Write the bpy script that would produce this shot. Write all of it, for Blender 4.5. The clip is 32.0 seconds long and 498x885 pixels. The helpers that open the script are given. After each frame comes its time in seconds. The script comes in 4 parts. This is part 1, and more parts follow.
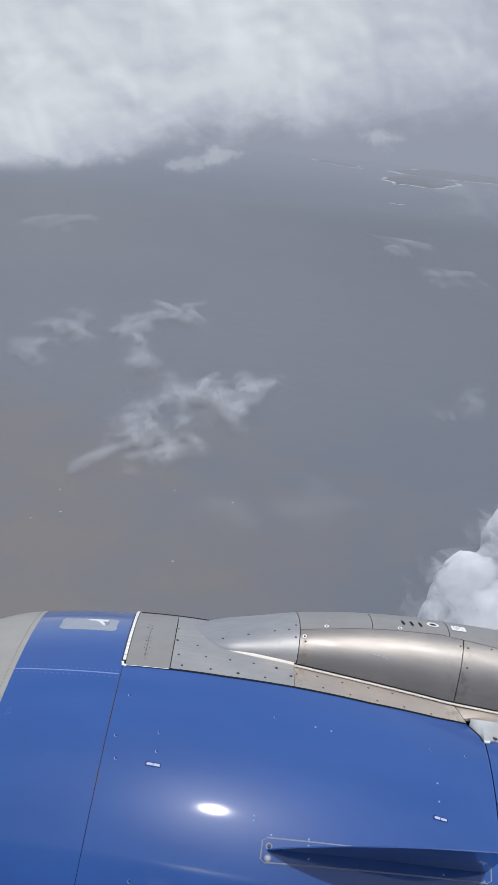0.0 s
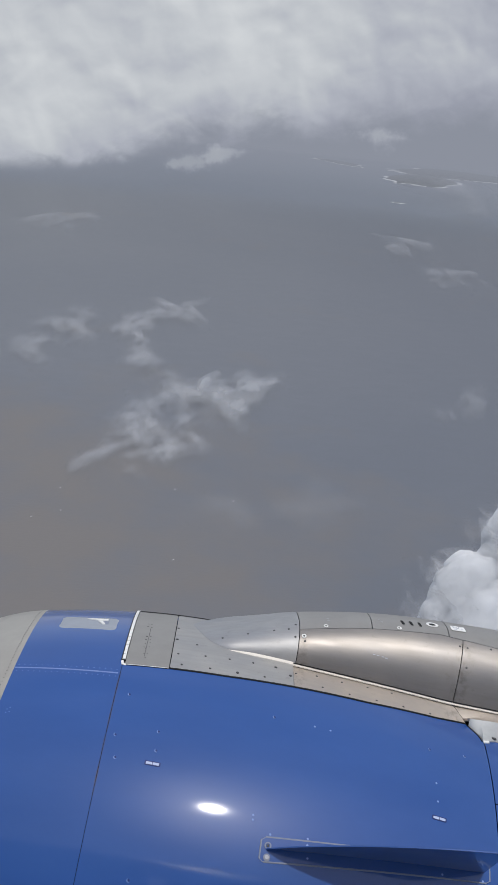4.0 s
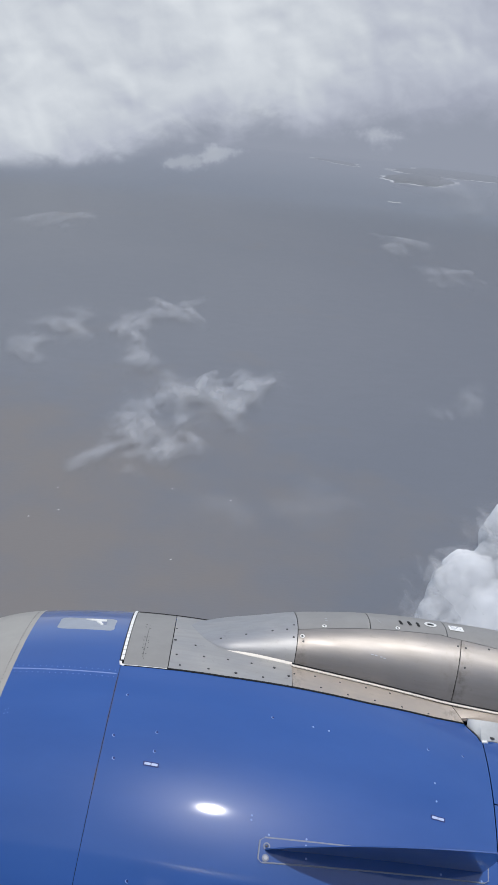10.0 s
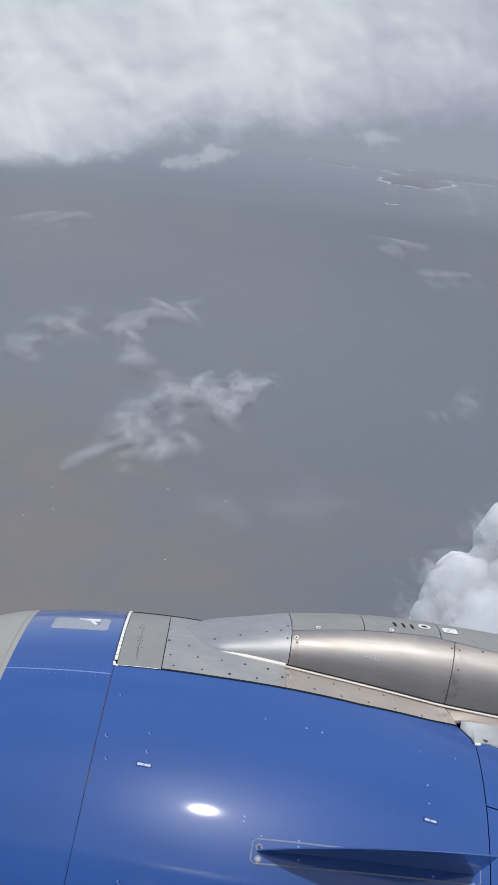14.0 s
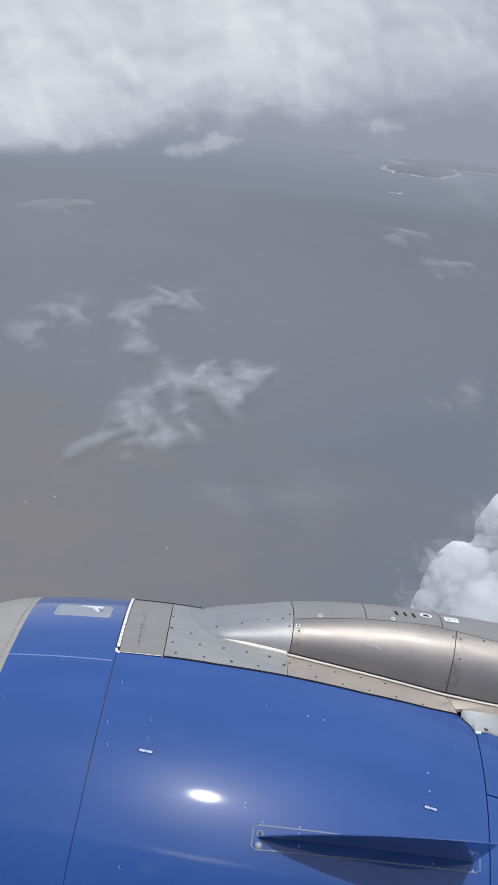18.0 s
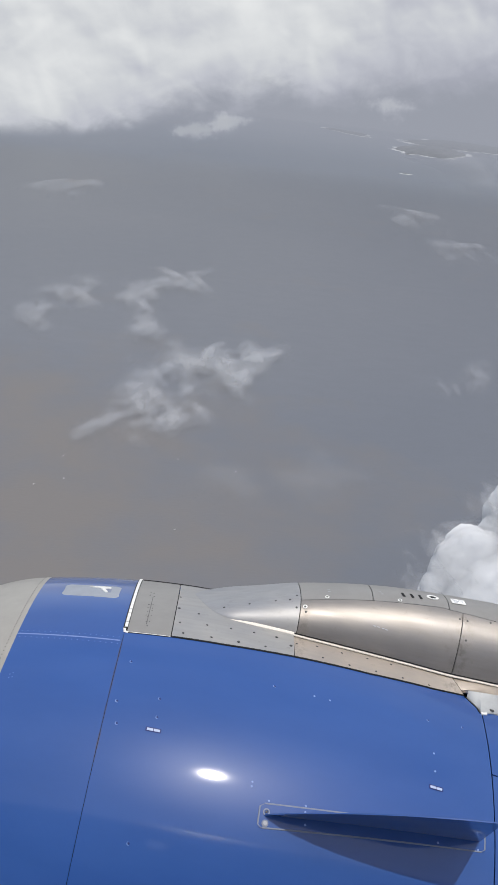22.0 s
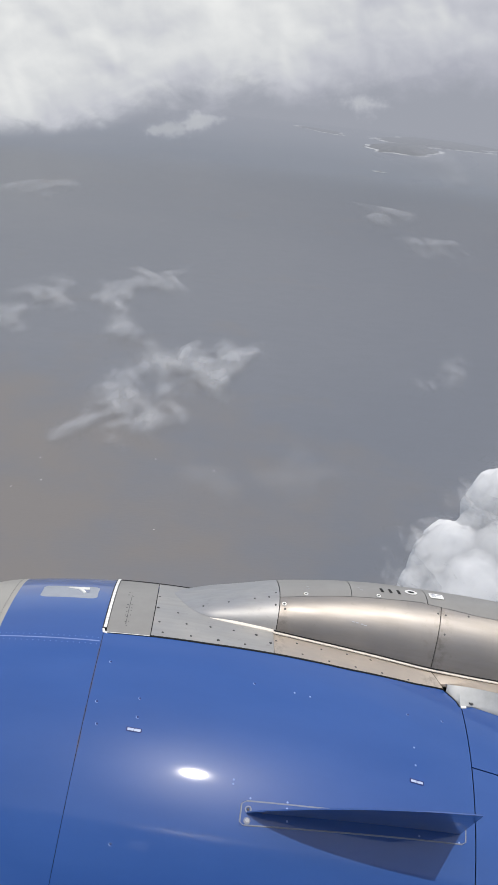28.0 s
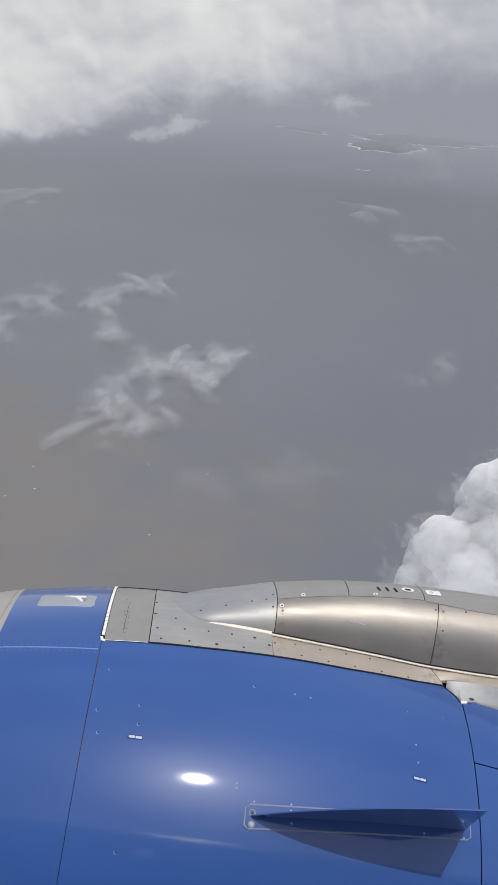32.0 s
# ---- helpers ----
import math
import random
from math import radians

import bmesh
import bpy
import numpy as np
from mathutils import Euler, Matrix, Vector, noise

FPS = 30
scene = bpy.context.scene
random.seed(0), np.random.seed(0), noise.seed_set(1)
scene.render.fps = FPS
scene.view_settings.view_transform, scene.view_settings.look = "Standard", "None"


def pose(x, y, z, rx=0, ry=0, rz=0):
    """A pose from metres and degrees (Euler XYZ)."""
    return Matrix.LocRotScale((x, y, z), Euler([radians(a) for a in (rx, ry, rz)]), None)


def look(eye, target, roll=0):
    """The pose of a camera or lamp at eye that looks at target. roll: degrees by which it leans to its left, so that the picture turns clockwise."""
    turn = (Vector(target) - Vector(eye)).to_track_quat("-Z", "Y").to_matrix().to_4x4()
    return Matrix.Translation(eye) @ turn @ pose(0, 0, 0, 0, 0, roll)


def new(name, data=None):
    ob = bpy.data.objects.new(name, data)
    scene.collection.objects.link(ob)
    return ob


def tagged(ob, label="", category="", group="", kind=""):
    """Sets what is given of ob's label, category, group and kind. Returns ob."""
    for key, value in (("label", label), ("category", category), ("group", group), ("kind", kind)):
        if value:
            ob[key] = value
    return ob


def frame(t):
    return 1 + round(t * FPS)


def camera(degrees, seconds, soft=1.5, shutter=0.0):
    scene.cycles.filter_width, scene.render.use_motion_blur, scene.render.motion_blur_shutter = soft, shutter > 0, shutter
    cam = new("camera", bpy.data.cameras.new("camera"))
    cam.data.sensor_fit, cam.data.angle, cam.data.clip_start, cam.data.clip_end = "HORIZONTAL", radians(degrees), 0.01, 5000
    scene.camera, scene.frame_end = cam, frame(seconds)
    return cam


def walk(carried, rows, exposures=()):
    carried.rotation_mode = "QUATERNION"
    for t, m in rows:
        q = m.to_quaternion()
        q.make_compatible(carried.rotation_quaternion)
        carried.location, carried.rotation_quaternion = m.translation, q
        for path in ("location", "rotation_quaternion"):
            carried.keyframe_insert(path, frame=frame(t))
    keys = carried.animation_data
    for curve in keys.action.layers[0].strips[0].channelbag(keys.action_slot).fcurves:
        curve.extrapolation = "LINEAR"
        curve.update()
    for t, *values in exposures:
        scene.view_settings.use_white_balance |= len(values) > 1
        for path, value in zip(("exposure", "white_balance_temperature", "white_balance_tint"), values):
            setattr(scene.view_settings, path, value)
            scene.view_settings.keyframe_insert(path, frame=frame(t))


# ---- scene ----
# Aircraft frame: x aft, y outboard to starboard, z up, origin at the passenger's eye.
# The aircraft climbs in a right-hand turn: world up, given in the aircraft's frame.
UP = Vector((-0.1097, -0.3498, 0.9304)).normalized()
ATT = UP.rotation_difference(Vector((0, 0, 1))).to_matrix().to_4x4()

cam = camera(28.32, 32.0, 1.35)
# seconds, place and turn of the camera in the aircraft's frame
PATH = [
    (0, 0.0004, 0.0094, 0.0058, 87.158, -11.300, -1.745),
    (0.5, 0.0013, 0.0090, 0.0057, 87.212, -11.555, -1.698),
    (1, 0.0015, 0.0072, 0.0073, 87.264, -11.166, -1.946),
    (1.5, 0.0024, 0.0082, 0.0069, 87.262, -11.240, -1.626),
    (2, 0.0026, 0.0084, 0.0074, 87.205, -11.127, -1.692),
    (2.5, 0.0026, 0.0086, 0.0076, 87.242, -11.213, -1.728),
    (3, 0.0018, 0.0093, 0.0080, 87.193, -11.305, -1.795),
    (3.5, 0.0014, 0.0064, 0.0093, 87.112, -11.453, -1.733),
    (5.5, 0.0003, 0.0070, 0.0099, 87.045, -11.327, -1.598),
    (6, 0.0004, 0.0068, 0.0103, 87.105, -11.196, -1.677),
    (6.5, 0.0005, 0.0067, 0.0104, 86.908, -10.598, -1.659),
    (7, 0.0005, 0.0063, 0.0110, 86.954, -10.319, -1.700),
    (7.5, -0.0000, 0.0063, 0.0117, 87.049, -10.577, -1.766),
    (8, -0.0002, 0.0069, 0.0119, 87.071, -10.880, -1.709),
    (8.5, -0.0009, 0.0072, 0.0122, 87.078, -10.936, -1.788),
    (9, -0.0008, 0.0065, 0.0122, 87.108, -11.101, -1.779),
    (9.5, -0.0013, 0.0073, 0.0122, 87.116, -11.219, -1.842),
    (10, -0.0014, 0.0074, 0.0119, 87.084, -11.372, -1.862),
    (10.5, -0.0023, 0.0069, 0.0120, 87.032, -11.469, -1.880),
    (11, -0.0027, 0.0078, 0.0121, 86.981, -11.466, -1.941),
    (11.5, -0.0026, 0.0079, 0.0122, 86.961, -11.612, -1.931),
    (12, -0.0017, 0.0082, 0.0119, 87.017, -11.823, -1.885),
    (12.5, -0.0014, 0.0091, 0.0118, 87.094, -11.805, -1.959),
    (13, -0.0006, 0.0083, 0.0123, 87.211, -11.771, -2.037),
    (13.5, -0.0007, 0.0086, 0.0126, 87.198, -11.834, -2.091),
    (14, -0.0016, 0.0087, 0.0125, 87.171, -11.802, -2.117),
    (14.5, -0.0017, 0.0080, 0.0120, 87.011, -11.832, -2.071),
    (16.5, -0.0015, 0.0078, 0.0112, 86.774, -12.046, -1.885),
    (17, -0.0015, 0.0073, 0.0109, 86.697, -11.943, -1.903),
    (17.5, -0.0021, 0.0076, 0.0109, 86.926, -12.104, -1.938),
    (18, -0.0032, 0.0059, 0.0110, 86.488, -12.093, -1.957),
    (18.5, -0.0027, 0.0034, 0.0108, 85.755, -12.212, -1.751),
    (19, -0.0025, 0.0018, 0.0104, 85.366, -12.287, -1.553),
    (19.5, -0.0027, 0.0019, 0.0098, 85.383, -12.251, -1.494),
    (20, -0.0028, 0.0007, 0.0101, 85.358, -12.254, -1.407),
    (20.5, -0.0024, 0.0006, 0.0096, 85.375, -12.213, -1.447),
    (21, -0.0020, 0.0005, 0.0095, 85.393, -12.265, -1.452),
    (21.5, -0.0022, 0.0004, 0.0097, 85.396, -12.171, -1.503),
    (22, -0.0027, 0.0014, 0.0095, 85.347, -12.239, -1.475),
    (22.5, -0.0033, 0.0009, 0.0101, 85.362, -12.283, -1.502),
    (23, -0.0034, 0.0004, 0.0102, 85.387, -12.328, -1.552),
    (23.5, -0.0035, 0.0008, 0.0097, 85.499, -12.197, -1.724),
    (24, -0.0031, 0.0027, 0.0093, 85.468, -12.263, -1.807),
    (24.5, -0.0031, 0.0026, 0.0092, 85.463, -12.159, -2.077),
    (25, -0.0028, 0.0015, 0.0087, 85.573, -12.075, -2.427),
    (25.5, -0.0017, 0.0011, 0.0085, 85.618, -11.948, -2.679),
    (27.5, -0.0001, -0.0002, 0.0080, 85.740, -11.679, -2.794),
    (28, 0.0014, -0.0005, 0.0076, 85.561, -11.549, -2.848),
    (28.5, 0.0034, 0.0034, 0.0072, 85.565, -11.096, -2.908),
    (29, 0.0031, 0.0026, 0.0088, 85.561, -10.932, -2.968),
    (29.5, 0.0025, 0.0022, 0.0101, 85.543, -10.833, -3.090),
    (30, 0.0026, 0.0043, 0.0107, 85.574, -10.457, -3.299),
    (30.5, 0.0024, 0.0051, 0.0108, 85.650, -9.907, -3.493),
    (31, 0.0023, 0.0069, 0.0108, 85.694, -10.442, -3.078),
    (31.5, 0.0022, 0.0053, 0.0103, 85.732, -9.608, -3.425),
    (32, 0.0025, 0.0016, 0.0113, 85.773, -9.704, -3.432),
]
walk(cam, [(t, ATT @ pose(x, y, z, rx, ry, rz)) for t, x, y, z, rx, ry, rz in PATH],
     exposures=[(0, 0.02, 6400, 10), (0.6, 0.0, 6420, 10), (1.2, -0.16, 6580, 10), (6.2, -0.16, 6540, 10), (7, 0.03, 6420, 10), (18, 0.04, 6420, 10), (20, 0.05, 6600, 10), (21.5, 0.10, 6750, 10), (23.5, 0.18, 6850, 10), (30, 0.20, 6900, 10), (31.8, 0.05, 6900, 10)])

# ---- light ----
SUN_WAY = Vector((0.174, -0.2127, 0.9615))
sun = new("sun", bpy.data.lights.new("sun", "SUN"))
sun.data.energy, sun.data.angle, sun.data.color = 2.2, radians(0.6), (1.0, 0.96, 0.9)
sun.matrix_world = look(SUN_WAY * 100, (0, 0, 0))

world = bpy.data.worlds.new("world")
scene.world = world
world.use_nodes = True
wn, wl = world.node_tree.nodes, world.node_tree.links
wn.clear()


def wnode(kind, **kw):
    n = wn.new(kind)
    for key, value in kw.items():
        n.inputs[key].default_value = value
    return n


sky = wn.new("ShaderNodeTexSky")
sky.sky_type, sky.sun_disc = "NISHITA", False
sky.sun_elevation, sky.sun_rotation = radians(74.0), radians(140.7)
coord = wn.new("ShaderNodeTexCoord")
veil = wnode("ShaderNodeTexNoise", Scale=2.6, Detail=6.0, Roughness=0.55)
squash = wnode("ShaderNodeMapping", Scale=(1.0, 1.0, 3.0))
grey = wn.new("ShaderNodeValToRGB")
grey.color_ramp.elements[0].position, grey.color_ramp.elements[1].position = 0.3, 0.72
grey.color_ramp.elements[0].color = (0.40, 0.44, 0.52, 1)
grey.color_ramp.elements[1].color = (0.68, 0.71, 0.77, 1)
b_sky, b_veil = wnode("ShaderNodeBackground", Strength=0.06), wnode("ShaderNodeBackground", Strength=0.85)
add, w_out = wn.new("ShaderNodeAddShader"), wn.new("ShaderNodeOutputWorld")
wl.new(coord.outputs["Generated"], squash.inputs["Vector"])
wl.new(squash.outputs["Vector"], veil.inputs["Vector"])
wl.new(veil.outputs["Fac"], grey.inputs["Fac"])
wl.new(sky.outputs["Color"], b_sky.inputs["Color"])
wl.new(grey.outputs["Color"], b_veil.inputs["Color"])
wl.new(b_sky.outputs["Background"], add.inputs[0])
wl.new(b_veil.outputs["Background"], add.inputs[1])
wl.new(add.outputs["Shader"], w_out.inputs["Surface"])


# ---- materials ----
class Mat:
    """A small builder for node materials."""

    def __init__(self, name):
        self.m = bpy.data.materials.new(name)
        self.m.use_nodes = True
        self.nt = self.m.node_tree
        self.b = self.nt.nodes["Principled BSDF"]

    def node(self, kind, **kw):
        n = self.nt.nodes.new(kind)
        for key, value in kw.items():
            n.inputs[key.replace("_", " ")].default_value = value
        return n

    def link(self, a, b):
        self.nt.links.new(a, b)

    def coords(self, stretch=(1, 1, 1)):
        c = self.node("ShaderNodeTexCoord")
        m = self.node("ShaderNodeMapping", Scale=stretch)
        self.link(c.outputs["Object"], m.inputs["Vector"])
        return m.outputs["Vector"]

    def noise(self, scale, detail=4.0, rough=0.55, stretch=(1, 1, 1), distortion=0.0):
        n = self.node("ShaderNodeTexNoise", Scale=scale, Detail=detail, Roughness=rough, Distortion=distortion)
        self.link(self.coords(stretch), n.inputs["Vector"])
        return n.outputs["Fac"]

    def ramp(self, fac, *stops):
        r = self.node("ShaderNodeValToRGB")
        e = r.color_ramp.elements
        while len(e) < len(stops):
            e.new(0.5)
        for el, (pos, col) in zip(e, stops):
            el.position = pos
            el.color = (*col, 1) if len(col) == 3 else col
        self.link(fac, r.inputs["Fac"])
        return r.outputs["Color"]

    def mix(self, fac, a, b, mode="MIX"):
        n = self.node("ShaderNodeMix")
        n.data_type, n.blend_type = "RGBA", mode
        for sock, v in ((n.inputs[0], fac), (n.inputs[6], a), (n.inputs[7], b)):
            if hasattr(v, "is_output"):
                self.link(v, sock)
            else:
                sock.default_value = v if isinstance(v, float) else (*v, 1)
        return n.outputs[2]

    def bump(self, height, strength=0.1, distance=0.01):
        n = self.node("ShaderNodeBump", Strength=strength, Distance=distance)
        self.link(height, n.inputs["Height"])
        self.link(n.outputs["Normal"], self.b.inputs["Normal"])

    def set(self, **kw):
        for key, v in kw.items():
            sock = self.b.inputs[key.replace("_", " ")]
            if hasattr(v, "is_output"):
                self.link(v, sock)
            else:
                sock.default_value = (*v, 1) if isinstance(v, tuple) and len(sock.default_value) == 4 else v
        return self


def painted_blue():
    k = Mat("blue_paint")
    grime = k.noise(3.0, 5.0, 0.6, (0.5, 1.5, 1.5))
    speck = k.noise(140.0, 2.0)
    col = k.mix(k.ramp(grime, (0.35, (0, 0, 0)), (0.75, (1, 1, 1))), (0.0185, 0.072, 0.268), (0.0245, 0.085, 0.300))
    # brown grime creeps out of the joint between inlet and fan cowl
    where = k.node("ShaderNodeSeparateXYZ")
    k.link(k.coords(), where.inputs[0])
    off = k.node("ShaderNodeMath", )
    off.operation = "COMPARE"
    off.inputs[1].default_value, off.inputs[2].default_value = -0.129, 0.0035
    k.link(where.outputs["X"], off.inputs[0])
    seep = k.mix(k.ramp(k.noise(5.0, 4.0), (0.46, (0, 0, 0)), (0.62, (0.55,) * 3)), (0, 0, 0), off.outputs[0])
    col = k.mix(seep, col, (0.10, 0.075, 0.06))
    k.set(Base_Color=k.mix(k.ramp(speck, (0.74, (0, 0, 0)), (0.78, (0.35, 0.35, 0.35))), col, (0.05, 0.09, 0.25)),
          Roughness=k.ramp(grime, (0.3, (0.30,) * 3), (0.7, (0.38,) * 3)), Specular_IOR_Level=0.16,
          Coat_Weight=0.9, Coat_Roughness=0.056)
    return k.m


def bare_metal(name, tone, rough, metallic=0.85, seams=(), banded=0.30):
    k = Mat(name)
    blot = k.noise(6.0, 5.0, 0.6, (0.7, 1, 1))
    fine = k.noise(90.0, 3.0, 0.6)
    dark = tuple(c * w for c, w in zip(tone, (0.80, 0.83, 0.89)))
    col = k.mix(k.ramp(blot, (0.32, (0, 0, 0)), (0.68, (1, 1, 1))), dark, tone)
    # burnishing runs round the form in faint bands
    rub = k.noise(16.0, 5.0, 0.62, (0.35, 3.0, 3.0), 0.2)
    col = k.mix(k.ramp(rub, (0.38, (0, 0, 0)), (0.66, (banded,) * 3)), col, tuple(c * 0.72 for c in tone))
    # dull rubbed spots and small nicks
    spots = k.ramp(k.noise(28.0, 4.0, 0.65), (0.62, (0, 0, 0)), (0.74, (0.38,) * 3))
    col = k.mix(spots, col, tuple(c * 0.55 for c in tone))
    # brown smudges bleed out of the joints
    for at in seams:
        where, near = k.node("ShaderNodeSeparateXYZ"), k.node("ShaderNodeMapRange")
        k.link(k.coords(), where.inputs[0])
        gap, bleed = k.node("ShaderNodeMath"), k.node("ShaderNodeMath")
        gap.operation, bleed.operation = "SUBTRACT", "MULTIPLY"
        gap.inputs[1].default_value = at
        k.link(where.outputs["X"], gap.inputs[0])
        for key, v in (("From Min", 0.0), ("From Max", 0.055), ("To Min", 0.5), ("To Max", 0.0)):
            near.inputs[key].default_value = v
        size = k.node("ShaderNodeMath")
        size.operation = "ABSOLUTE"
        k.link(gap.outputs[0], size.inputs[0])
        k.link(size.outputs[0], near.inputs["Value"])
        k.link(near.outputs["Result"], bleed.inputs[0])
        k.link(k.ramp(k.noise(32.0, 6.0, 0.7), (0.46, (0, 0, 0)), (0.66, (1, 1, 1))), bleed.inputs[1])
        col = k.mix(bleed.outputs[0], col, (0.10, 0.08, 0.065))
    nicks = k.ramp(k.noise(170.0, 2.0, 0.5), (0.72, (0, 0, 0)), (0.77, (0.45,) * 3))
    k.set(Base_Color=k.mix(nicks, col, tuple(c * 0.45 for c in tone)), Metallic=metallic,
          Roughness=k.mix(rub, k.ramp(blot, (0.3, (rough,) * 3), (0.7, (rough + 0.08,) * 3)), (rough + 0.24,) * 3))
    k.bump(fine, 0.03, 0.001)
    return k.m


def plain_paint(name, col, rough=0.45, dirt=0.25, coat=0.0):
    k = Mat(name)
    n = k.noise(14.0, 6.0, 0.65)
    k.set(Base_Color=k.mix(k.ramp(n, (0.4, (0, 0, 0)), (0.8, (dirt,) * 3)), col, tuple(c * 0.45 for c in col)), Roughness=rough, Coat_Weight=coat, Coat_Roughness=0.06, Specular_IOR_Level=0.2 if coat else 0.5)
    k.bump(k.noise(60.0, 3.0), 0.04, 0.002)
    return k.m


BLUE = painted_blue()
LIP = plain_paint("lip_grey", (0.33, 0.32, 0.295), 0.4)
APRON = bare_metal("apron_metal", (0.45, 0.435, 0.41), 0.38, 0.55)
NOSE = bare_metal("nose_metal", (0.44, 0.435, 0.43), 0.42, 0.66)
FAIRING = bare_metal("fairing_metal", (0.334, 0.309, 0.284), 0.345, 0.76, (0.488, 1.118))
ROOF = plain_paint("roof_grey", (0.25, 0.245, 0.235), 0.42)
LEDGE = bare_metal("ledge_metal", (0.60, 0.525, 0.447), 0.38, 0.72, (0.49, 1.10), 0.08)
WHITE = plain_paint("white_sealant", (0.80, 0.80, 0.78), 0.5, 0.15)
DARK = plain_paint("dark_gap", (0.008, 0.008, 0.009), 0.85)
SCREW = plain_paint("screw_steel", (0.045, 0.045, 0.047), 0.5)
SEALANT = plain_paint("grey_sealant", (0.21, 0.24, 0.32), 0.6)
SPLICE = plain_paint("splice_blue", (0.16, 0.24, 0.52), 0.4)
VENT = plain_paint("vent_grey", (0.30, 0.33, 0.38), 0.5)
DARK_BLUE = plain_paint("label_border", (0.004, 0.018, 0.13), 0.5, 0.1, 0.9)
PIN_BLUE = plain_paint("pin_blue", (0.10, 0.19, 0.52), 0.4, 0.1, 0.9)
PIN_PALE = plain_paint("pin_pale", (0.21, 0.32, 0.62), 0.35, 0.1, 0.9)
PLATE = plain_paint("plate_paint", (0.46, 0.475, 0.48), 0.5, 0.5)
STENCIL_GREY = plain_paint("stencil_grey", (0.42, 0.43, 0.48), 0.6)
LABEL_PALE = plain_paint("label_print", (0.42, 0.50, 0.70), 0.5, 0.15)
PALE_METAL = plain_paint("sealed_edge", (0.78, 0.73, 0.66), 0.45, 0.15)
LIP_RIVET = plain_paint("lip_rivet", (0.15, 0.145, 0.135), 0.5)
HULL = plain_paint("hull_paint", (0.60, 0.62, 0.66), 0.5)


# ---- mesh helpers ----
def mesh_of(name, verts, faces, mat, smooth=True, sharp=35):
    me = bpy.data.meshes.new(name)
    me.from_pydata([tuple(v) for v in verts], [], faces)
    if mat:
        me.materials.append(mat)
    if smooth:
        me.shade_smooth()
        me.set_sharp_from_angle(angle=radians(sharp))
    return me


def part(name, me, parent, label="", m=None):
    ob = new(name, me)
    ob.parent = parent
    if m is not None:
        ob.matrix_basis = m
    if label:
        tagged(ob, label)
    return ob


def empty(name, m, label, category, **kw):
    ob = new(name)
    ob.matrix_basis = m
    ob.empty_display_size = 0.2
    return tagged(ob, label, category, **kw)


def steps(a, b, n):
    return [a + (b - a) * i / n for i in range(n + 1)]


def shell(name, fn, us, vs, mat, th=0.006, flip=False):
    """A closed sheet: fn(u, v, d) gives a point d outside the surface."""
    nu, nv = len(us), len(vs)
    verts = [fn(u, v, 0.0) for u in us for v in vs] + [fn(u, v, -th) for u in us for v in vs]
    k = nu * nv
    faces = []
    for i in range(nu - 1):
        for j in range(nv - 1):
            a, b, c, d = i * nv + j, (i + 1) * nv + j, (i + 1) * nv + j + 1, i * nv + j + 1
            faces += [(a, b, c, d), (k + d, k + c, k + b, k + a)]
    rim = [(i, 0) for i in range(nu)] + [(nu - 1, j) for j in range(1, nv)] + \
          [(i, nv - 1) for i in range(nu - 2, -1, -1)] + [(0, j) for j in range(nv - 2, 0, -1)]
    ids = [i * nv + j for i, j in rim]
    for a, b in zip(ids, ids[1:] + ids[:1]):
        faces.append((b, a, k + a, k + b))
    if flip:
        faces = [f[::-1] for f in faces]
    return mesh_of(name, verts, faces, mat)


def revolve(name, prof, n, mat, a0=0.0, a1=360.0, lean=lambda x, a: 0.0):
    closed = abs(a1 - a0) >= 359.9
    m = n if closed else n + 1
    verts = [(x - lean(x, a0 + (a1 - a0) * i / n), -r * math.cos(radians(a0 + (a1 - a0) * i / n)), r * math.sin(radians(a0 + (a1 - a0) * i / n)))
             for i in range(m) for x, r in prof]
    k = len(prof)
    faces = [(i * k + j, i * k + j + 1, (i + 1) % m * k + j + 1, (i + 1) % m * k + j)
             for i in range(m if closed else n) for j in range(k - 1)]
    return mesh_of(name, verts, faces, mat)


# ---- the nacelle's form: radius along its axis, angle up from the inboard side ----
AXIS = Matrix.Translation((0, 3.8162, -1.9623)) @ pose(0, 0, 0, 0, -0.843, 0)
X_LIP, X_FAN, X_REV, X_END = -0.488, -0.129, 1.207, 2.7


def nacelle_r(x):
    if x < 0.2008:
        return 1.0397 - 0.1539 * (x - 0.2008) ** 2
    return 1.0397 - 0.1026 * (x - 0.2008) ** 2 if x < 1.7 else 0.8093 - 0.30 * (x - 1.7)


def droop(x, a):
    """The inlet's rim leans forward towards its underside."""
    return 0.085 * (1 - math.sin(radians(a))) * min(1.0, max(0.0, (X_FAN - x) / (X_FAN - X_LIP)))


def on(x, a, d=0.0):
    r = nacelle_r(x) + d
    return Vector((x - droop(x, a), -r * math.cos(radians(a)), r * math.sin(radians(a))))


def interp(x, pts):
    if x <= pts[0][0]:
        return pts[0][1]
    for (xa, ya), (xb, yb) in zip(pts, pts[1:]):
        if x <= xb:
            return ya + (yb - ya) * (x - xa) / (xb - xa)
    return pts[-1][1]


def hinge(x):
    """Angle of the fan cowl's upper edge."""
    return interp(x, [(-0.13, 68.3), (0.23, 68.9), (0.48, 69.9), (0.77, 70.9), (1.03, 72.9), (1.148, 74.6), (1.162, 73.9), (1.197, 71.1), (1.212, 69.6)])


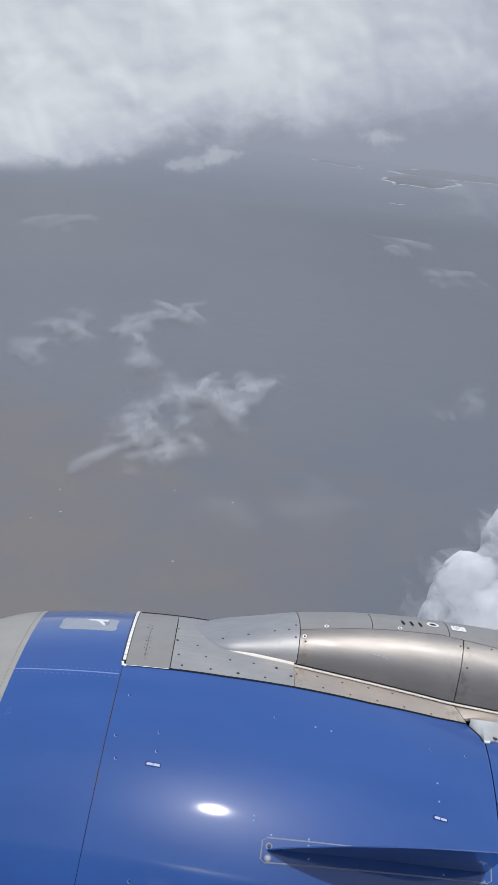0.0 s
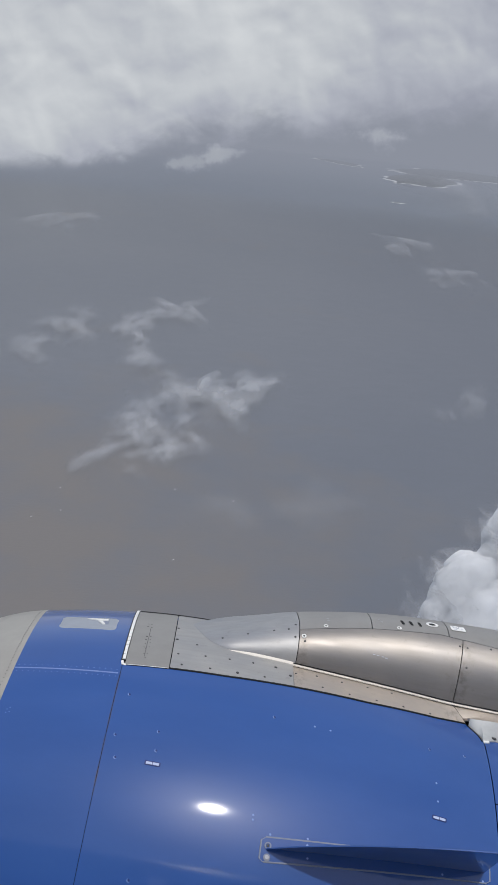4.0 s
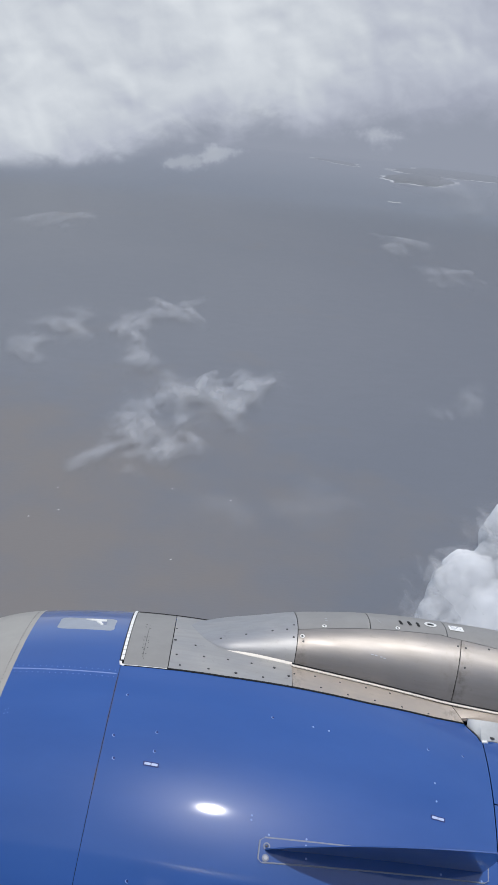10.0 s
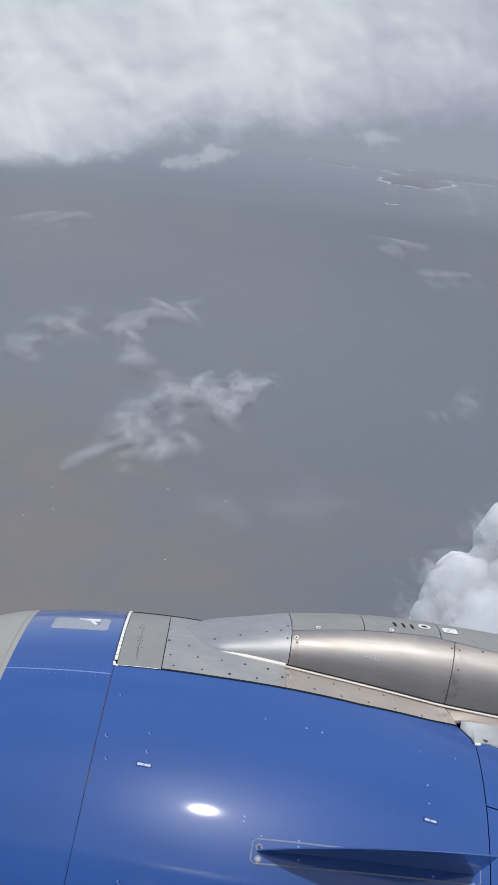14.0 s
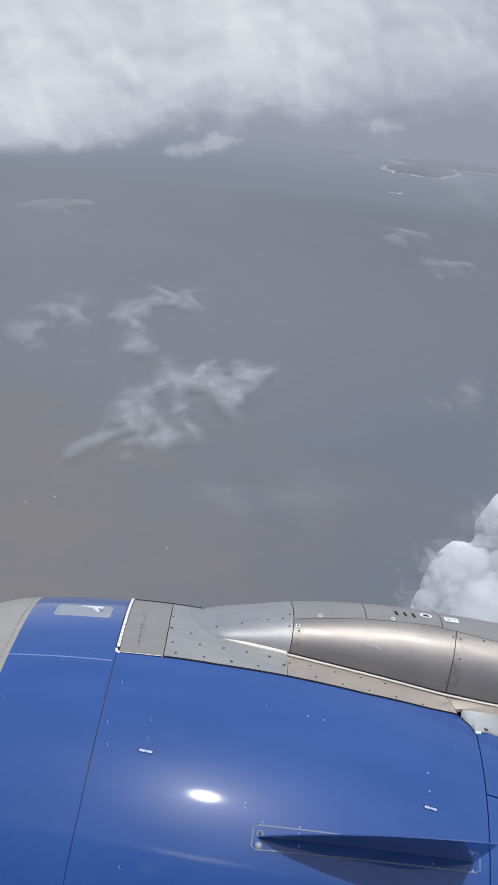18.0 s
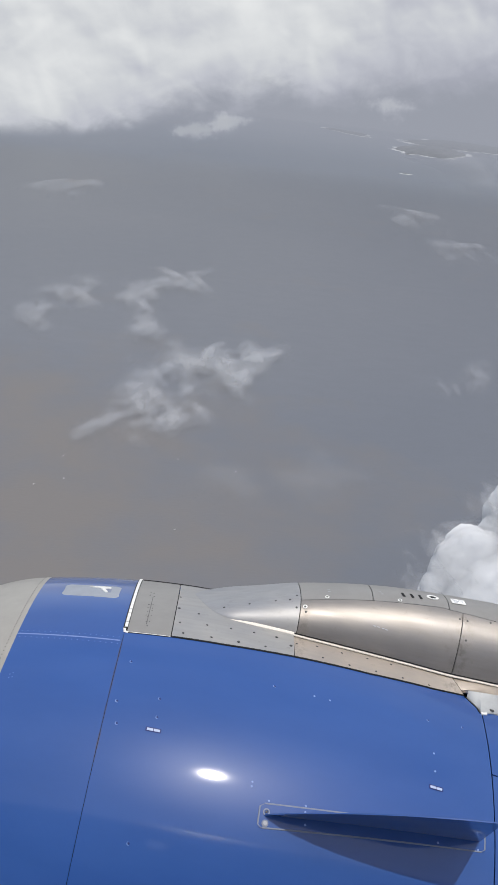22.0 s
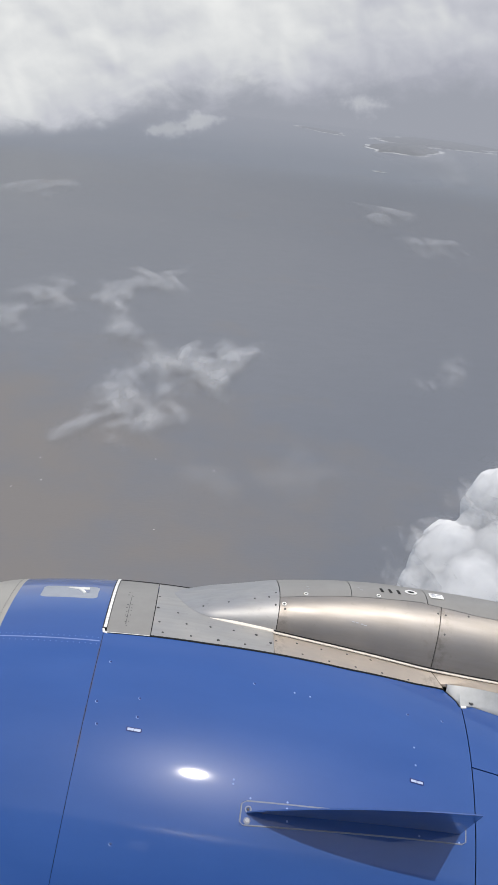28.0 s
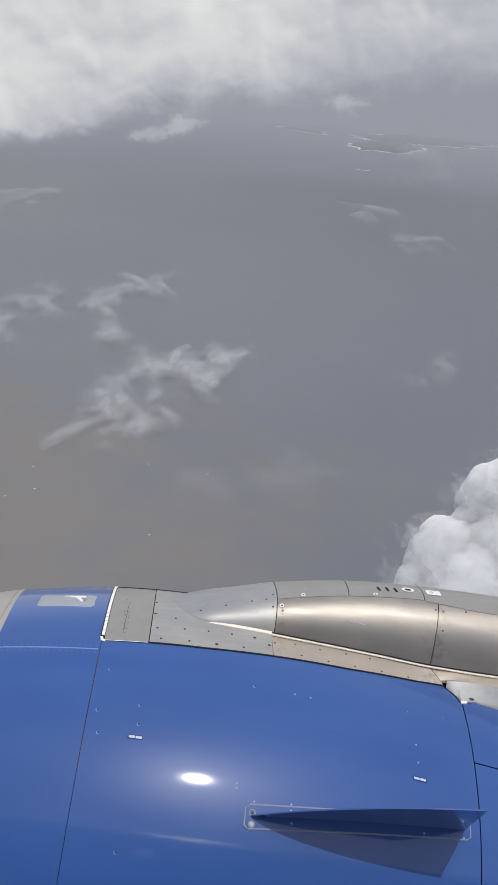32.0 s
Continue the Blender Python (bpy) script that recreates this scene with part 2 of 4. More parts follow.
def seal_edge(x):
    """Angle of the seal plate's lower edge."""
    return interp(x, [(1.155, 74.3), (1.162, 73.8), (1.197, 71.4), (1.203, 70.0), (1.26, 71.8), (1.5, 73.0), (2.5, 74.0)])


def frame_on(x, a, d=0.0, turn=0.0):
    """A pose on the skin: z outwards, x aft."""
    n = Vector((0, -math.cos(radians(a)), math.sin(radians(a))))
    n.x = 2 * (0.1539 if x < 0.2008 else 0.1026) * (x - 0.2008)
    n.normalize()
    ax = Vector((1, 0, 0))
    ax = (ax - n * ax.dot(n)).normalized()
    ay = n.cross(ax)
    m = Matrix((ax, ay, n)).transposed().to_4x4()
    m.translation = on(x, a, d)
    return m @ pose(0, 0, 0, 0, 0, turn)


engine = empty("jet_engine", ATT @ AXIS, "blue turbofan engine nacelle with a bare-metal pylon fairing", "engine")

# inlet lip, cowls and the dark barrel inside
lip_prof = [(X_LIP - 0.003, 0.94)]
lip_prof += [(-0.30 - 0.62 * q, 0.576 + 0.41 * math.sqrt(1 - q * q)) for q in [0.308 + 0.5 * i / 24 for i in range(25)]]
lip_prof += [(-0.806, 0.805), (-0.80, 0.790), (-0.77, 0.778), (-0.7, 0.765), (-0.35, 0.77)]
lip = part("inlet_lip", revolve("inlet_lip", lip_prof, 180, LIP, lean=droop), engine, "weathered light grey inlet lip")
part("inner_barrel", revolve("inner_barrel", [(-0.35, 0.0), (-0.35, 0.80), (-0.47, 0.94), (-0.1, 0.985), (0.3, 1.008), (0.8, 0.975), (1.25, 0.90), (1.7, 0.77), (2.66, 0.46), (2.66, 0.0)], 120, DARK, lean=droop), engine)
inlet = part("inlet_cowl", revolve("inlet_cowl", [(X_LIP, 0.94)] + [(x, nacelle_r(x)) for x in steps(X_LIP, X_FAN - 0.0008, 18)] + [(X_FAN - 0.0008, 1.0)], 240, BLUE, lean=droop), engine, "glossy blue inlet cowl")

X_FAN2 = X_FAN + 0.0008
door = part("fan_cowl", shell("fan_cowl", lambda x, v, d: on(x, -88 + v * (hinge(x) - 0.25 + 88), d), steps(X_FAN2, 1.14, 56) + [1.148, 1.155, 1.162, 1.174, 1.186, 1.197, X_REV - 0.002], steps(0, 1, 130), BLUE, 0.008), engine, "glossy blue fan cowl door")
part("fan_cowl", shell("fan_cowl_far", lambda x, v, d: on(x, 268 + v * (180 - hinge(x) + 0.25 - 268), d), steps(X_FAN2, X_REV - 0.002, 40), steps(0, 1, 80), BLUE, 0.008, True), engine)
X_REV2 = X_REV + 0.002
part("reverser_cowl", shell("reverser_cowl", lambda x, a, d: on(x, a, d), steps(X_REV2, X_END, 40), steps(-88, 53.2, 90), BLUE, 0.008), engine, "blue thrust reverser cowl")
part("reverser_cowl", shell("reverser_panel", lambda x, v, d: on(x, 53.5 + v * (seal_edge(x) - 53.7), d), steps(X_REV2, X_END, 30), steps(0, 1, 12), BLUE, 0.008), engine)
part("reverser_cowl", shell("reverser_far", lambda x, a, d: on(x, a, d), steps(X_REV2, X_END, 30), steps(268, 110, 60), BLUE, 0.008, True), engine)

# apron panels round the pylon's foot
def apron(name, x0, x1, mat, top=90.0, label=""):
    return part(name, shell(name, lambda x, v, d: on(x, hinge(x) + 0.12 + v * (2 * (90 - hinge(x)) - 0.24), d + 0.001), steps(x0, x1, 12), steps(0, 1, 40), mat, 0.01), engine, label)


front_panel = apron("apron_panel", X_FAN + 0.008, 0.0335, ROOF, label="flat grey apron panel with rivets")
mid_panel = apron("apron_panel", 0.0365, 0.483, APRON, label="bare metal apron panel")
CREST = [(0.10, 1.037), (0.16, 1.047), (0.233, 1.073), (0.317, 1.097), (0.379, 1.117), (0.483, 1.151), (0.632, 1.183),
         (0.749, 1.202), (0.893, 1.218), (1.027, 1.223), (1.139, 1.227), (1.256, 1.229), (2.5, 1.22)]
FOOT = [(0.48, 1.008), (0.648, 0.998), (0.777, 0.990), (0.908, 0.981), (1.082, 0.967), (1.19, 0.964), (1.26, 0.962), (2.5, 0.95)]


def ledge_at(x, v, d=0.0):
    """Across the ledge, from the cowl's edge (0) to the fairing's foot (1)."""
    low = on(x, hinge(x) + 0.15, 0.001) if x < 1.15 else Vector((x, -0.258 - 0.02 * (x - 1.15), interp(x, [(1.15, 0.938), (1.25, 0.942), (2.5, 0.90)])))
    high = Vector((x, -0.2, interp(x, FOOT) - 0.004))
    return low.lerp(high, v) + Vector((0, -0.25, 0.97)) * d


ledge = part("ledge_strip", shell("ledge_strip", lambda u, v, d: ledge_at(0.4855 + u * (0.664 - 0.05 * min(v, 1)), v, d), steps(0, 1, 24), steps(0, 1.03, 6), LEDGE, 0.012), engine, "tan bare metal ledge strip")
part("ledge_strip", shell("ledge_strip_aft", lambda u, v, d: ledge_at(1.1525 - 0.05 * min(v, 1) * (1 - u) + u * 1.25, v, d), steps(0, 1, 16), steps(0, 1.03, 4), LEDGE, 0.012), engine)


white = part("seal_plate", shell("seal_plate", lambda x, v, d: on(x, seal_edge(x), 0.003).lerp(ledge_at(x, -0.02), v) + Vector((0, -0.3, 0.95)) * d, [1.158, 1.162, 1.17, 1.18, 1.19, 1.197, 1.203] + steps(1.21, 2.4, 40), steps(0, 1, 6), PLATE, 0.008), engine, "off-white seal plate")


# the pylon fairing: nose, two side skins, three roof panels
def half_w(x):
    return 0.206 if x > 0.27 else 0.206 * math.sqrt(max(0.0, 1 - ((0.27 - x) / 0.172) ** 2))


def fair(x, f, d=0.0):
    """Round the fairing: f from 0 at the inboard foot to 180 at the outboard one."""
    w = half_w(x)
    top = interp(x, CREST)
    foot = min(interp(x, FOOT), math.sqrt(max(0.0, nacelle_r(x) ** 2 - w * w)) if x < 0.48 else 9) - 0.004
    c, s = math.cos(radians(f)), math.sin(radians(f))
    # a squarish arch, blunter at the nose
    e = interp(x, [(0.1, 0.70), (0.45, 0.74), (0.8, 0.84)])
    c, s = math.copysign(abs(c) ** e, c), max(s, 0.0) ** e
    return Vector((x, -(w + d) * c, foot + (top - foot + d) * s))


def smooth_crest():
    out = []
    for i in range(90):
        x = 0.10 + i * 2.4 / 89
        out.append((x, sum(interp(x + k * 0.02, CREST) for k in range(-3, 4)) / 7 - 0.006 * min(1, max(0, (x - 0.2) / 0.4))))
    return out


CREST = smooth_crest()
ROOF_EDGE = [(0.486, 54.6), (0.645, 57.6), (0.776, 59.8), (0.9, 60.8), (1.04, 63.5), (1.065, 62.0), (1.258, 56.0), (2.4, 50.0)]


def low_side(x, v, d):
    return fair(x - 0.019 * (1 - v) if x > 1.0 else x, v * (interp(x, ROOF_EDGE) - 0.6), d)


def roof(x, v, d):
    e = interp(x, ROOF_EDGE)
    return fair(x, e + v * (180 - 2 * e), d)


nose = part("nose_fairing", shell("nose_fairing", fair, [0.0985 + 0.393 * (i / 40) ** 1.6 for i in range(41)], steps(0, 180, 60), NOSE, 0.006), engine, "riveted bare metal nose fairing")
side = part("side_fairing", shell("side_fairing", low_side, steps(0.4945, 1.1165, 30), steps(0, 1, 30), FAIRING, 0.006), engine, "burnished metal side fairing")
side_aft = part("side_fairing", shell("side_fairing_aft", low_side, steps(1.1195, 2.4, 30), steps(0, 1, 30), FAIRING, 0.006), engine, "burnished metal side fairing")
part("side_fairing", shell("side_fairing_far", lambda x, v, d: low_side(x, v, d) * Vector((1, -1, 1)), steps(0.4945, 2.4, 30), steps(0, 1, 16), FAIRING, 0.006, True), engine)
roofs = [part("roof_panel", shell("roof_panel", roof, steps(a, b, 14), steps(0, 1, 24), ROOF, 0.006), engine, "satin grey roof panel")
         for a, b in ((0.4945, 0.766), (0.769, 1.064), (1.067, 2.4))]
part("fairing_core", shell("fairing_core", lambda x, f, d: fair(x, f, d - 0.008), steps(0.3, 2.39, 30), steps(0, 180, 30), DARK, 0.004), engine)

# ---- small parts of the skin ----
def disc_mesh(name, r, h, mat, n=12, inner=0.0, stretch=1.0):
    """A low round head, or a ring where inner is given."""
    prof = [(r, 0.0), (r, h * 0.6), (r * 0.8, h), (inner, h)] if not inner else [(r, 0.0), (r, h), (inner, h), (inner, 0.0)]
    verts = [(q * math.cos(2 * math.pi * j / n) * stretch, q * math.sin(2 * math.pi * j / n), z) for j in range(n) for q, z in prof]
    faces = [(j * 4 + i, (j + 1) % n * 4 + i, (j + 1) % n * 4 + i + 1, j * 4 + i + 1) for j in range(n) for i in range(3)]
    return mesh_of(name, verts, faces, mat)


def plate_mesh(name, w, h, th, mat, corner=0.0):
    """A thin plate with cut corners, w along x and h along y."""
    c = corner
    ring = [(w / 2 - c, h / 2), (w / 2, h / 2 - c), (w / 2, -h / 2 + c), (w / 2 - c, -h / 2), (-w / 2 + c, -h / 2), (-w / 2, -h / 2 + c), (-w / 2, h / 2 - c), (-w / 2 + c, h / 2)]
    verts = [(x, y, 0) for x, y in ring] + [(x, y, th) for x, y in ring]
    faces = [tuple(range(15, 7, -1)), tuple(range(8))] + [(i, 8 + i, 8 + (i + 1) % 8, (i + 1) % 8) for i in range(8)]
    return mesh_of(name, verts, faces, mat, False)


def band(name, fn, us, w, h, mat):
    """A bead along a line: fn(u, side, d) with side from -1 to 1."""
    return shell(name, lambda u, v, d: fn(u, v * w, d + (h if abs(v) < 0.9 else h * 0.4)), us, [-1, -0.5, 0, 0.5, 1], mat, h + 0.002)


def fair_frame(x, f, d=0.0):
    p = fair(x, f, d)
    ax, ay = (fair(x + 0.004, f) - p).normalized(), (fair(x, f + 2) - p).normalized()
    n = ax.cross(ay).normalized()
    if n.z < 0:
        n = -n
    ay = n.cross(ax)
    m = Matrix((ax, ay, n)).transposed().to_4x4()
    m.translation = p
    return m


SMALL, LARGE = disc_mesh("screw", 0.0042, 0.0012, SCREW), disc_mesh("screw", 0.0058, 0.0014, SCREW)
PIN, PALE = disc_mesh("rivet", 0.0022, 0.0008, SCREW, 8), disc_mesh("fastener", 0.0036, 0.0008, PIN_PALE)
RING, DOT = disc_mesh("washer", 0.0085, 0.0016, WHITE, 20, 0.0045), disc_mesh("screw", 0.0045, 0.0018, SCREW)
LIP_PIN = disc_mesh("rivet", 0.0022, 0.0008, LIP_RIVET, 8)
BLUE_PIN = disc_mesh("rivet", 0.0020, 0.0007, PIN_BLUE, 8)


def crescent_mesh(r, thick, mat, n=16):
    """The pale half of a countersunk fastener's rim."""
    verts, faces = [], []
    for i in range(n + 1):
        a = radians(110 + 200 * i / n)
        w = r * 0.42 * math.sin(math.pi * i / n)
        for q, z in ((r, 0.0), (r, thick), (r - w, thick), (r - w, 0.0)):
            verts.append((q * math.cos(a), q * math.sin(a), z))
    for i in range(n):
        faces += [(4 * i + j, 4 * i + 4 + j, 4 * i + 4 + (j + 1) % 4, 4 * i + (j + 1) % 4) for j in range(4)]
    return mesh_of("worn_rim", verts, faces, mat, False)


PALE_RIM = crescent_mesh(0.0062, 0.0009, PIN_PALE)
DARK_PIN = disc_mesh("fastener", 0.0034, 0.0006, DARK_BLUE, 12)

# inlet cowl: splice strip, rivet rows, vent plate with its scoop
part("splice_strip", band("splice_strip", lambda x, v, d: on(x, 65.5 + v, d), steps(X_LIP + 0.002, -0.136, 30), 0.16, 0.001, SPLICE), inlet, "pale blue splice strip")
for i in range(18):
    for off in (-0.95, 0.95):
        part("rivet", BLUE_PIN, inlet, m=frame_on(X_LIP + 0.012 + i * 0.0196, 65.5 + off, 0.0))
for i in range(72):
    part("rivet", LIP_PIN, lip, m=frame_on(-0.508, 34 + i * 1.05, 0.0006))
part("border", band("border", lambda a, v, d: on(-0.4905 + v, a, d - 0.001), steps(20, 130, 90), 0.004, 0.0012, LIP), lip, "pale edge of the lip")


def rounded(u0, u1, a0, a1, r, n=6):
    out = []
    for cu, ca, q in ((u1 - r, a1 - r * 55, 0), (u0 + r, a1 - r * 55, 1), (u0 + r, a0 + r * 55, 2), (u1 - r, a0 + r * 55, 3)):
        for i in range(n + 1):
            t = math.pi / 2 * (q + i / n)
            out.append((cu + r * math.cos(t), ca + r * 55 * math.sin(t)))
    return out


def skin_patch(name, outline, h, mat):
    """A thin patch that follows the nacelle, from its outline in x and angle."""
    n = len(outline)
    cu, ca = sum(o[0] for o in outline) / n, sum(o[1] for o in outline) / n
    verts, faces = [], []
    for k in (1.0, 0.97, 0.75, 0.5, 0.25):
        verts += [on(cu + (u - cu) * k, ca + (a - ca) * k, h if k < 1 else 0.0) for u, a in outline]
    verts.append(on(cu, ca, h))
    for i in range(4):
        faces += [(i * n + j, i * n + (j + 1) % n, (i + 1) * n + (j + 1) % n, (i + 1) * n + j) for j in range(n)]
    faces += [(4 * n + j, 4 * n + (j + 1) % n, 5 * n) for j in range(n)]
    return mesh_of(name, verts, faces, mat)


vent = part("vent_plate", skin_patch("vent_plate", [(u, a - (u + 0.29) * 2.0) for u, a in rounded(-0.400, -0.187, 81.4, 88.8, 0.022)], 0.0015, VENT), engine, "grey rounded vent plate")
part("scoop", skin_patch("scoop", [(-0.308, 87.5), (-0.226, 87.3), (-0.226, 86.3), (-0.262, 86.4)], 0.005, WHITE), vent, "white scoop blade")
part("scoop", skin_patch("scoop_low", [(-0.264, 86.1), (-0.242, 83.9), (-0.233, 84.1), (-0.248, 86.1)], 0.005, WHITE), vent, "white scoop blade")
part("scoop_mouth", skin_patch("scoop_mouth", [(-0.246, 86.1), (-0.222, 86.1), (-0.222, 84.2), (-0.231, 84.2)], 0.0022, SEALANT), vent)
for u, a in ((-0.455, 54.3), (-0.447, 54.7), (-0.455, 53.5), (-0.445, 53.7)):
    part("rivet", BLUE_PIN, inlet, m=frame_on(u, a))

# black strips added on the skin for the dark of the open hinge gap
part("hinge_seal", band("hinge_seal", lambda x, v, d: on(x, hinge(x) - 0.06 + v, d), steps(0.036, 1.148, 60), 0.2, 0.004, DARK), engine, "black strip laid over the hinge gap")
part("hinge_seal", band("hinge_gap_strip_front", lambda x, v, d: on(x, hinge(x) - 0.24 + v, d), steps(-0.118, 0.034, 10), 0.07, 0.0022, DARK), engine, "black strip laid over the hinge gap")
# black strip added for the dark line at the apron's far edge
part("crest_seal", band("crest_seal", lambda x, v, d: on(x, 100.5 + v, d), steps(-0.118, 0.25, 24), 0.3, 0.0045, DARK), engine, "black strip for the dark far edge of the apron")
# notched white seal in front of the apron, and the bead below the front panel
part("seal_backing", shell("seal_backing", lambda a, v, d: on(-0.1375 + v * 0.0165, a, d + 0.0025), steps(69.4, 102, 60), steps(0, 1, 2), DARK, 0.004), engine)
for i in range(19):
    part("seal_block", shell("seal_block", lambda a, v, d: on(-0.1335 + v * 0.0105, a, d + 0.005), steps(69.7 + i * 1.7, 71.2 + i * 1.7, 3), steps(0, 1, 2), WHITE, 0.004), engine)
part("bead", band("bead", lambda x, v, d: on(x, hinge(x) - 0.05 + v, d), steps(-0.118, 0.033, 8), 0.11, 0.0015, WHITE), front_panel, "white sealant bead")
part("corner_tab", skin_patch("corner_tab", [(-0.137, 69.4), (-0.128, 69.4), (-0.126, 68.6), (-0.116, 68.3), (-0.117, 67.9), (-0.133, 68.2)], 0.002, WHITE), engine)
for u, a in ((-0.072, 86.4), (-0.060, 86.2), (-0.074, 84.7), (-0.071, 84.7), (-0.058, 84.3), (-0.055, 84.2), (-0.069, 79.4), (-0.066, 79.4), (-0.053, 79.6), (-0.069, 77.9), (-0.066, 77.9), (-0.052, 78.0), (-0.051, 76.9), (-0.066, 76.2), (-0.062, 74.2), (-0.068, 74.8), (-0.050, 75.0), (-0.063, 72.4), (-0.052, 72.6), (-0.056, 71.0)):
    part("rivet", PIN, front_panel, m=frame_on(u, a, 0.001))
part("scratch", band("scratch", lambda a, v, d: on(-0.060 + v, a, d + 0.001), steps(71.5, 84, 10), 0.0009, 0.0004, SCREW), front_panel)
for u, a in ((0.043, 85.8), (0.045, 79.6), (0.058, 73.7), (0.076, 70.2), (0.121, 78.4), (0.157, 74.4), (0.178, 70.4), (0.245, 74.8), (0.332, 75.1), (0.376, 71.0), (0.417, 75.2), (0.471, 73.3)):
    part("screw", SMALL if (u * 1000) % 3 else LARGE, mid_panel, m=frame_on(u, a, 0.0015))
part("screw", LARGE, mid_panel, m=frame_on(0.277, 70.6, 0.0015))

# screws, washers and marks of the fairing and its ledge
for u, f in ((0.211, 39.9), (0.303, 50.9), (0.399, 55.4), (0.452, 56.1), (0.478, 65.7), (0.478, 39.1)):
    part("screw", SMALL, nose, m=fair_frame(u, f))
for u, f in ((0.51, 41.3), (0.592, 61.5), (0.872, 64.5)):
    host = side if f < 50 else roofs[0] if u < 0.766 else roofs[1]
    part("washer", RING, host, m=fair_frame(u, f))
    part("screw", DOT, host, m=fair_frame(u, f))
for u, f, host in ((0.515, 32.5, side), (1.104, 50.9, side), (1.134, 50.2, side_aft), (1.132, 29.5, side_aft), (1.225, 53.2, side_aft)):
    part("screw", SMALL, host, m=fair_frame(u, f))
for u, v in ((0.495, 0.62), (0.574, 0.72), (0.592, 0.22), (0.669, 0.70), (0.693, 0.16), (0.769, 0.75), (0.796, 0.17), (0.862, 0.75), (0.9, 0.15), (1.005, 0.12)):
    m = frame_on(u, 75)
    m.translation = ledge_at(u, v, 0.0)
    part("screw", SMALL, ledge, m=m)
SLOT = plate_mesh("slot", 0.034, 0.0105, 0.001, DARK, 0.003)
for u in (0.889, 0.923, 0.9565):
    part("slot", SLOT, roofs[1], "dark drain slot", fair_frame(u, 76.5) @ pose(0, 0, 0.0004, 0, 0, -80))
part("filler_ring", disc_mesh("filler_ring", 0.021, 0.0018, WHITE, 28, 0.0125, 1.15), roofs[1], "white ring round a dark cap", fair_frame(1.008, 80.5))
part("cap", disc_mesh("cap", 0.012, 0.001, DARK, 24, 0.0, 1.15), roofs[1], m=fair_frame(1.008, 80.5))
sticker = part("sticker", plate_mesh("sticker", 0.056, 0.044, 0.0008, WHITE, 0.003), engine, "white sticker with faint print", fair_frame(1.109, 79.5) @ pose(0, 0, 0.0005))
for x, y, w in ((-0.012, 0.012, 0.018), (0.012, 0.012, 0.016), (-0.008, 0.002, 0.024), (-0.012, -0.009, 0.014), (0.016, -0.004, 0.004)):
    part("print_bar", plate_mesh("print_bar", w, 0.003, 0.0004, SEALANT), sticker, m=pose(x, y, 0.0008))
STENCIL = plate_mesh("stencil_bar", 0.010, 0.0035, 0.0004, STENCIL_GREY)
for u, f, host in ((0.600, 79.5, roofs[0]), (0.602, 74, roofs[0]), (0.800, 78, roofs[1]), (0.808, 73.5, roofs[1]), (0.778, 26.2, side), (0.793, 25.9, side), (0.812, 25.2, side), (0.825, 24.4, side)):
    part("stencil_bar", STENCIL, host, m=fair_frame(u, f, 0.0006))


def nose_bead(x, v, d):
    """The bead that seals the nose's foot to the apron; it swells towards the aft."""
    k = min(1.0, (x - 0.235) / 0.1)
    y = half_w(x) + 0.001 + 0.0095 * v * k
    return Vector((x, -y, math.sqrt((nacelle_r(x) + 0.001) ** 2 - y * y) + (0.0055 - 0.004 * v) * k + d))


part("sealant_bead", shell("sealant_bead", nose_bead, steps(0.24, 0.484, 24), [-0.6, 0, 0.4, 1], PALE_METAL, 0.004), nose, "pale sealant bead")
part("sealant_bead", shell("sealant_bead_aft", lambda x, v, d: fair(x, 0) + Vector((0, -0.0046 * v, 0.0075 - 0.003 * v + d)), steps(0.484, 2.4, 40), [-0.6, 0, 0.4, 1], PALE_METAL, 0.004), ledge, "pale sealant bead")
part("dark_joint", shell("dark_joint", lambda x, v, d: fair(x, 0) + Vector((0, -0.0005 - 0.002 * v, 0.0125 + d)), steps(0.24, 2.4, 40), [0, 1], DARK, 0.003), engine)
m = frame_on(1.25, 73.6)
m.translation = on(1.25, seal_edge(1.25), 0.003).lerp(ledge_at(1.25, -0.02), 0.14)
part("bolt", disc_mesh("bolt", 0.008, 0.003, SCREW, 16, 0.0, 1.3), white, m=m)
part("edge_tab", skin_patch("edge_tab", [(1.203, 70.2), (1.228, 70.9), (1.229, 70.2), (1.204, 69.5)], 0.004, WHITE), white)

part("dark_joint", band("dark_joint_seal", lambda x, v, d: on(x - 0.004 + v, seal_edge(x) - 0.1, d), [1.156 + 0.047 * q / 20 for q in range(21)], 0.0028, 0.002, DARK), engine)

# fan cowl: label plates, fasteners
for u in (0.0375, 0.995):
    tag = part("label_plate", plate_mesh("label_plate", 0.051, 0.0145, 0.001, DARK_BLUE, 0.002), engine, "small label plate with pale bars", frame_on(u, 46.35 if u < 0.5 else 46.85, 0.0004) @ pose(0, 0, 0, 0, 0, -2))
    for x in (-0.0112, 0.0112):
        part("label_bar", plate_mesh("label_bar", 0.0205, 0.0085, 0.0006, LABEL_PALE, 0.001), tag, m=pose(x, 0, 0.001))
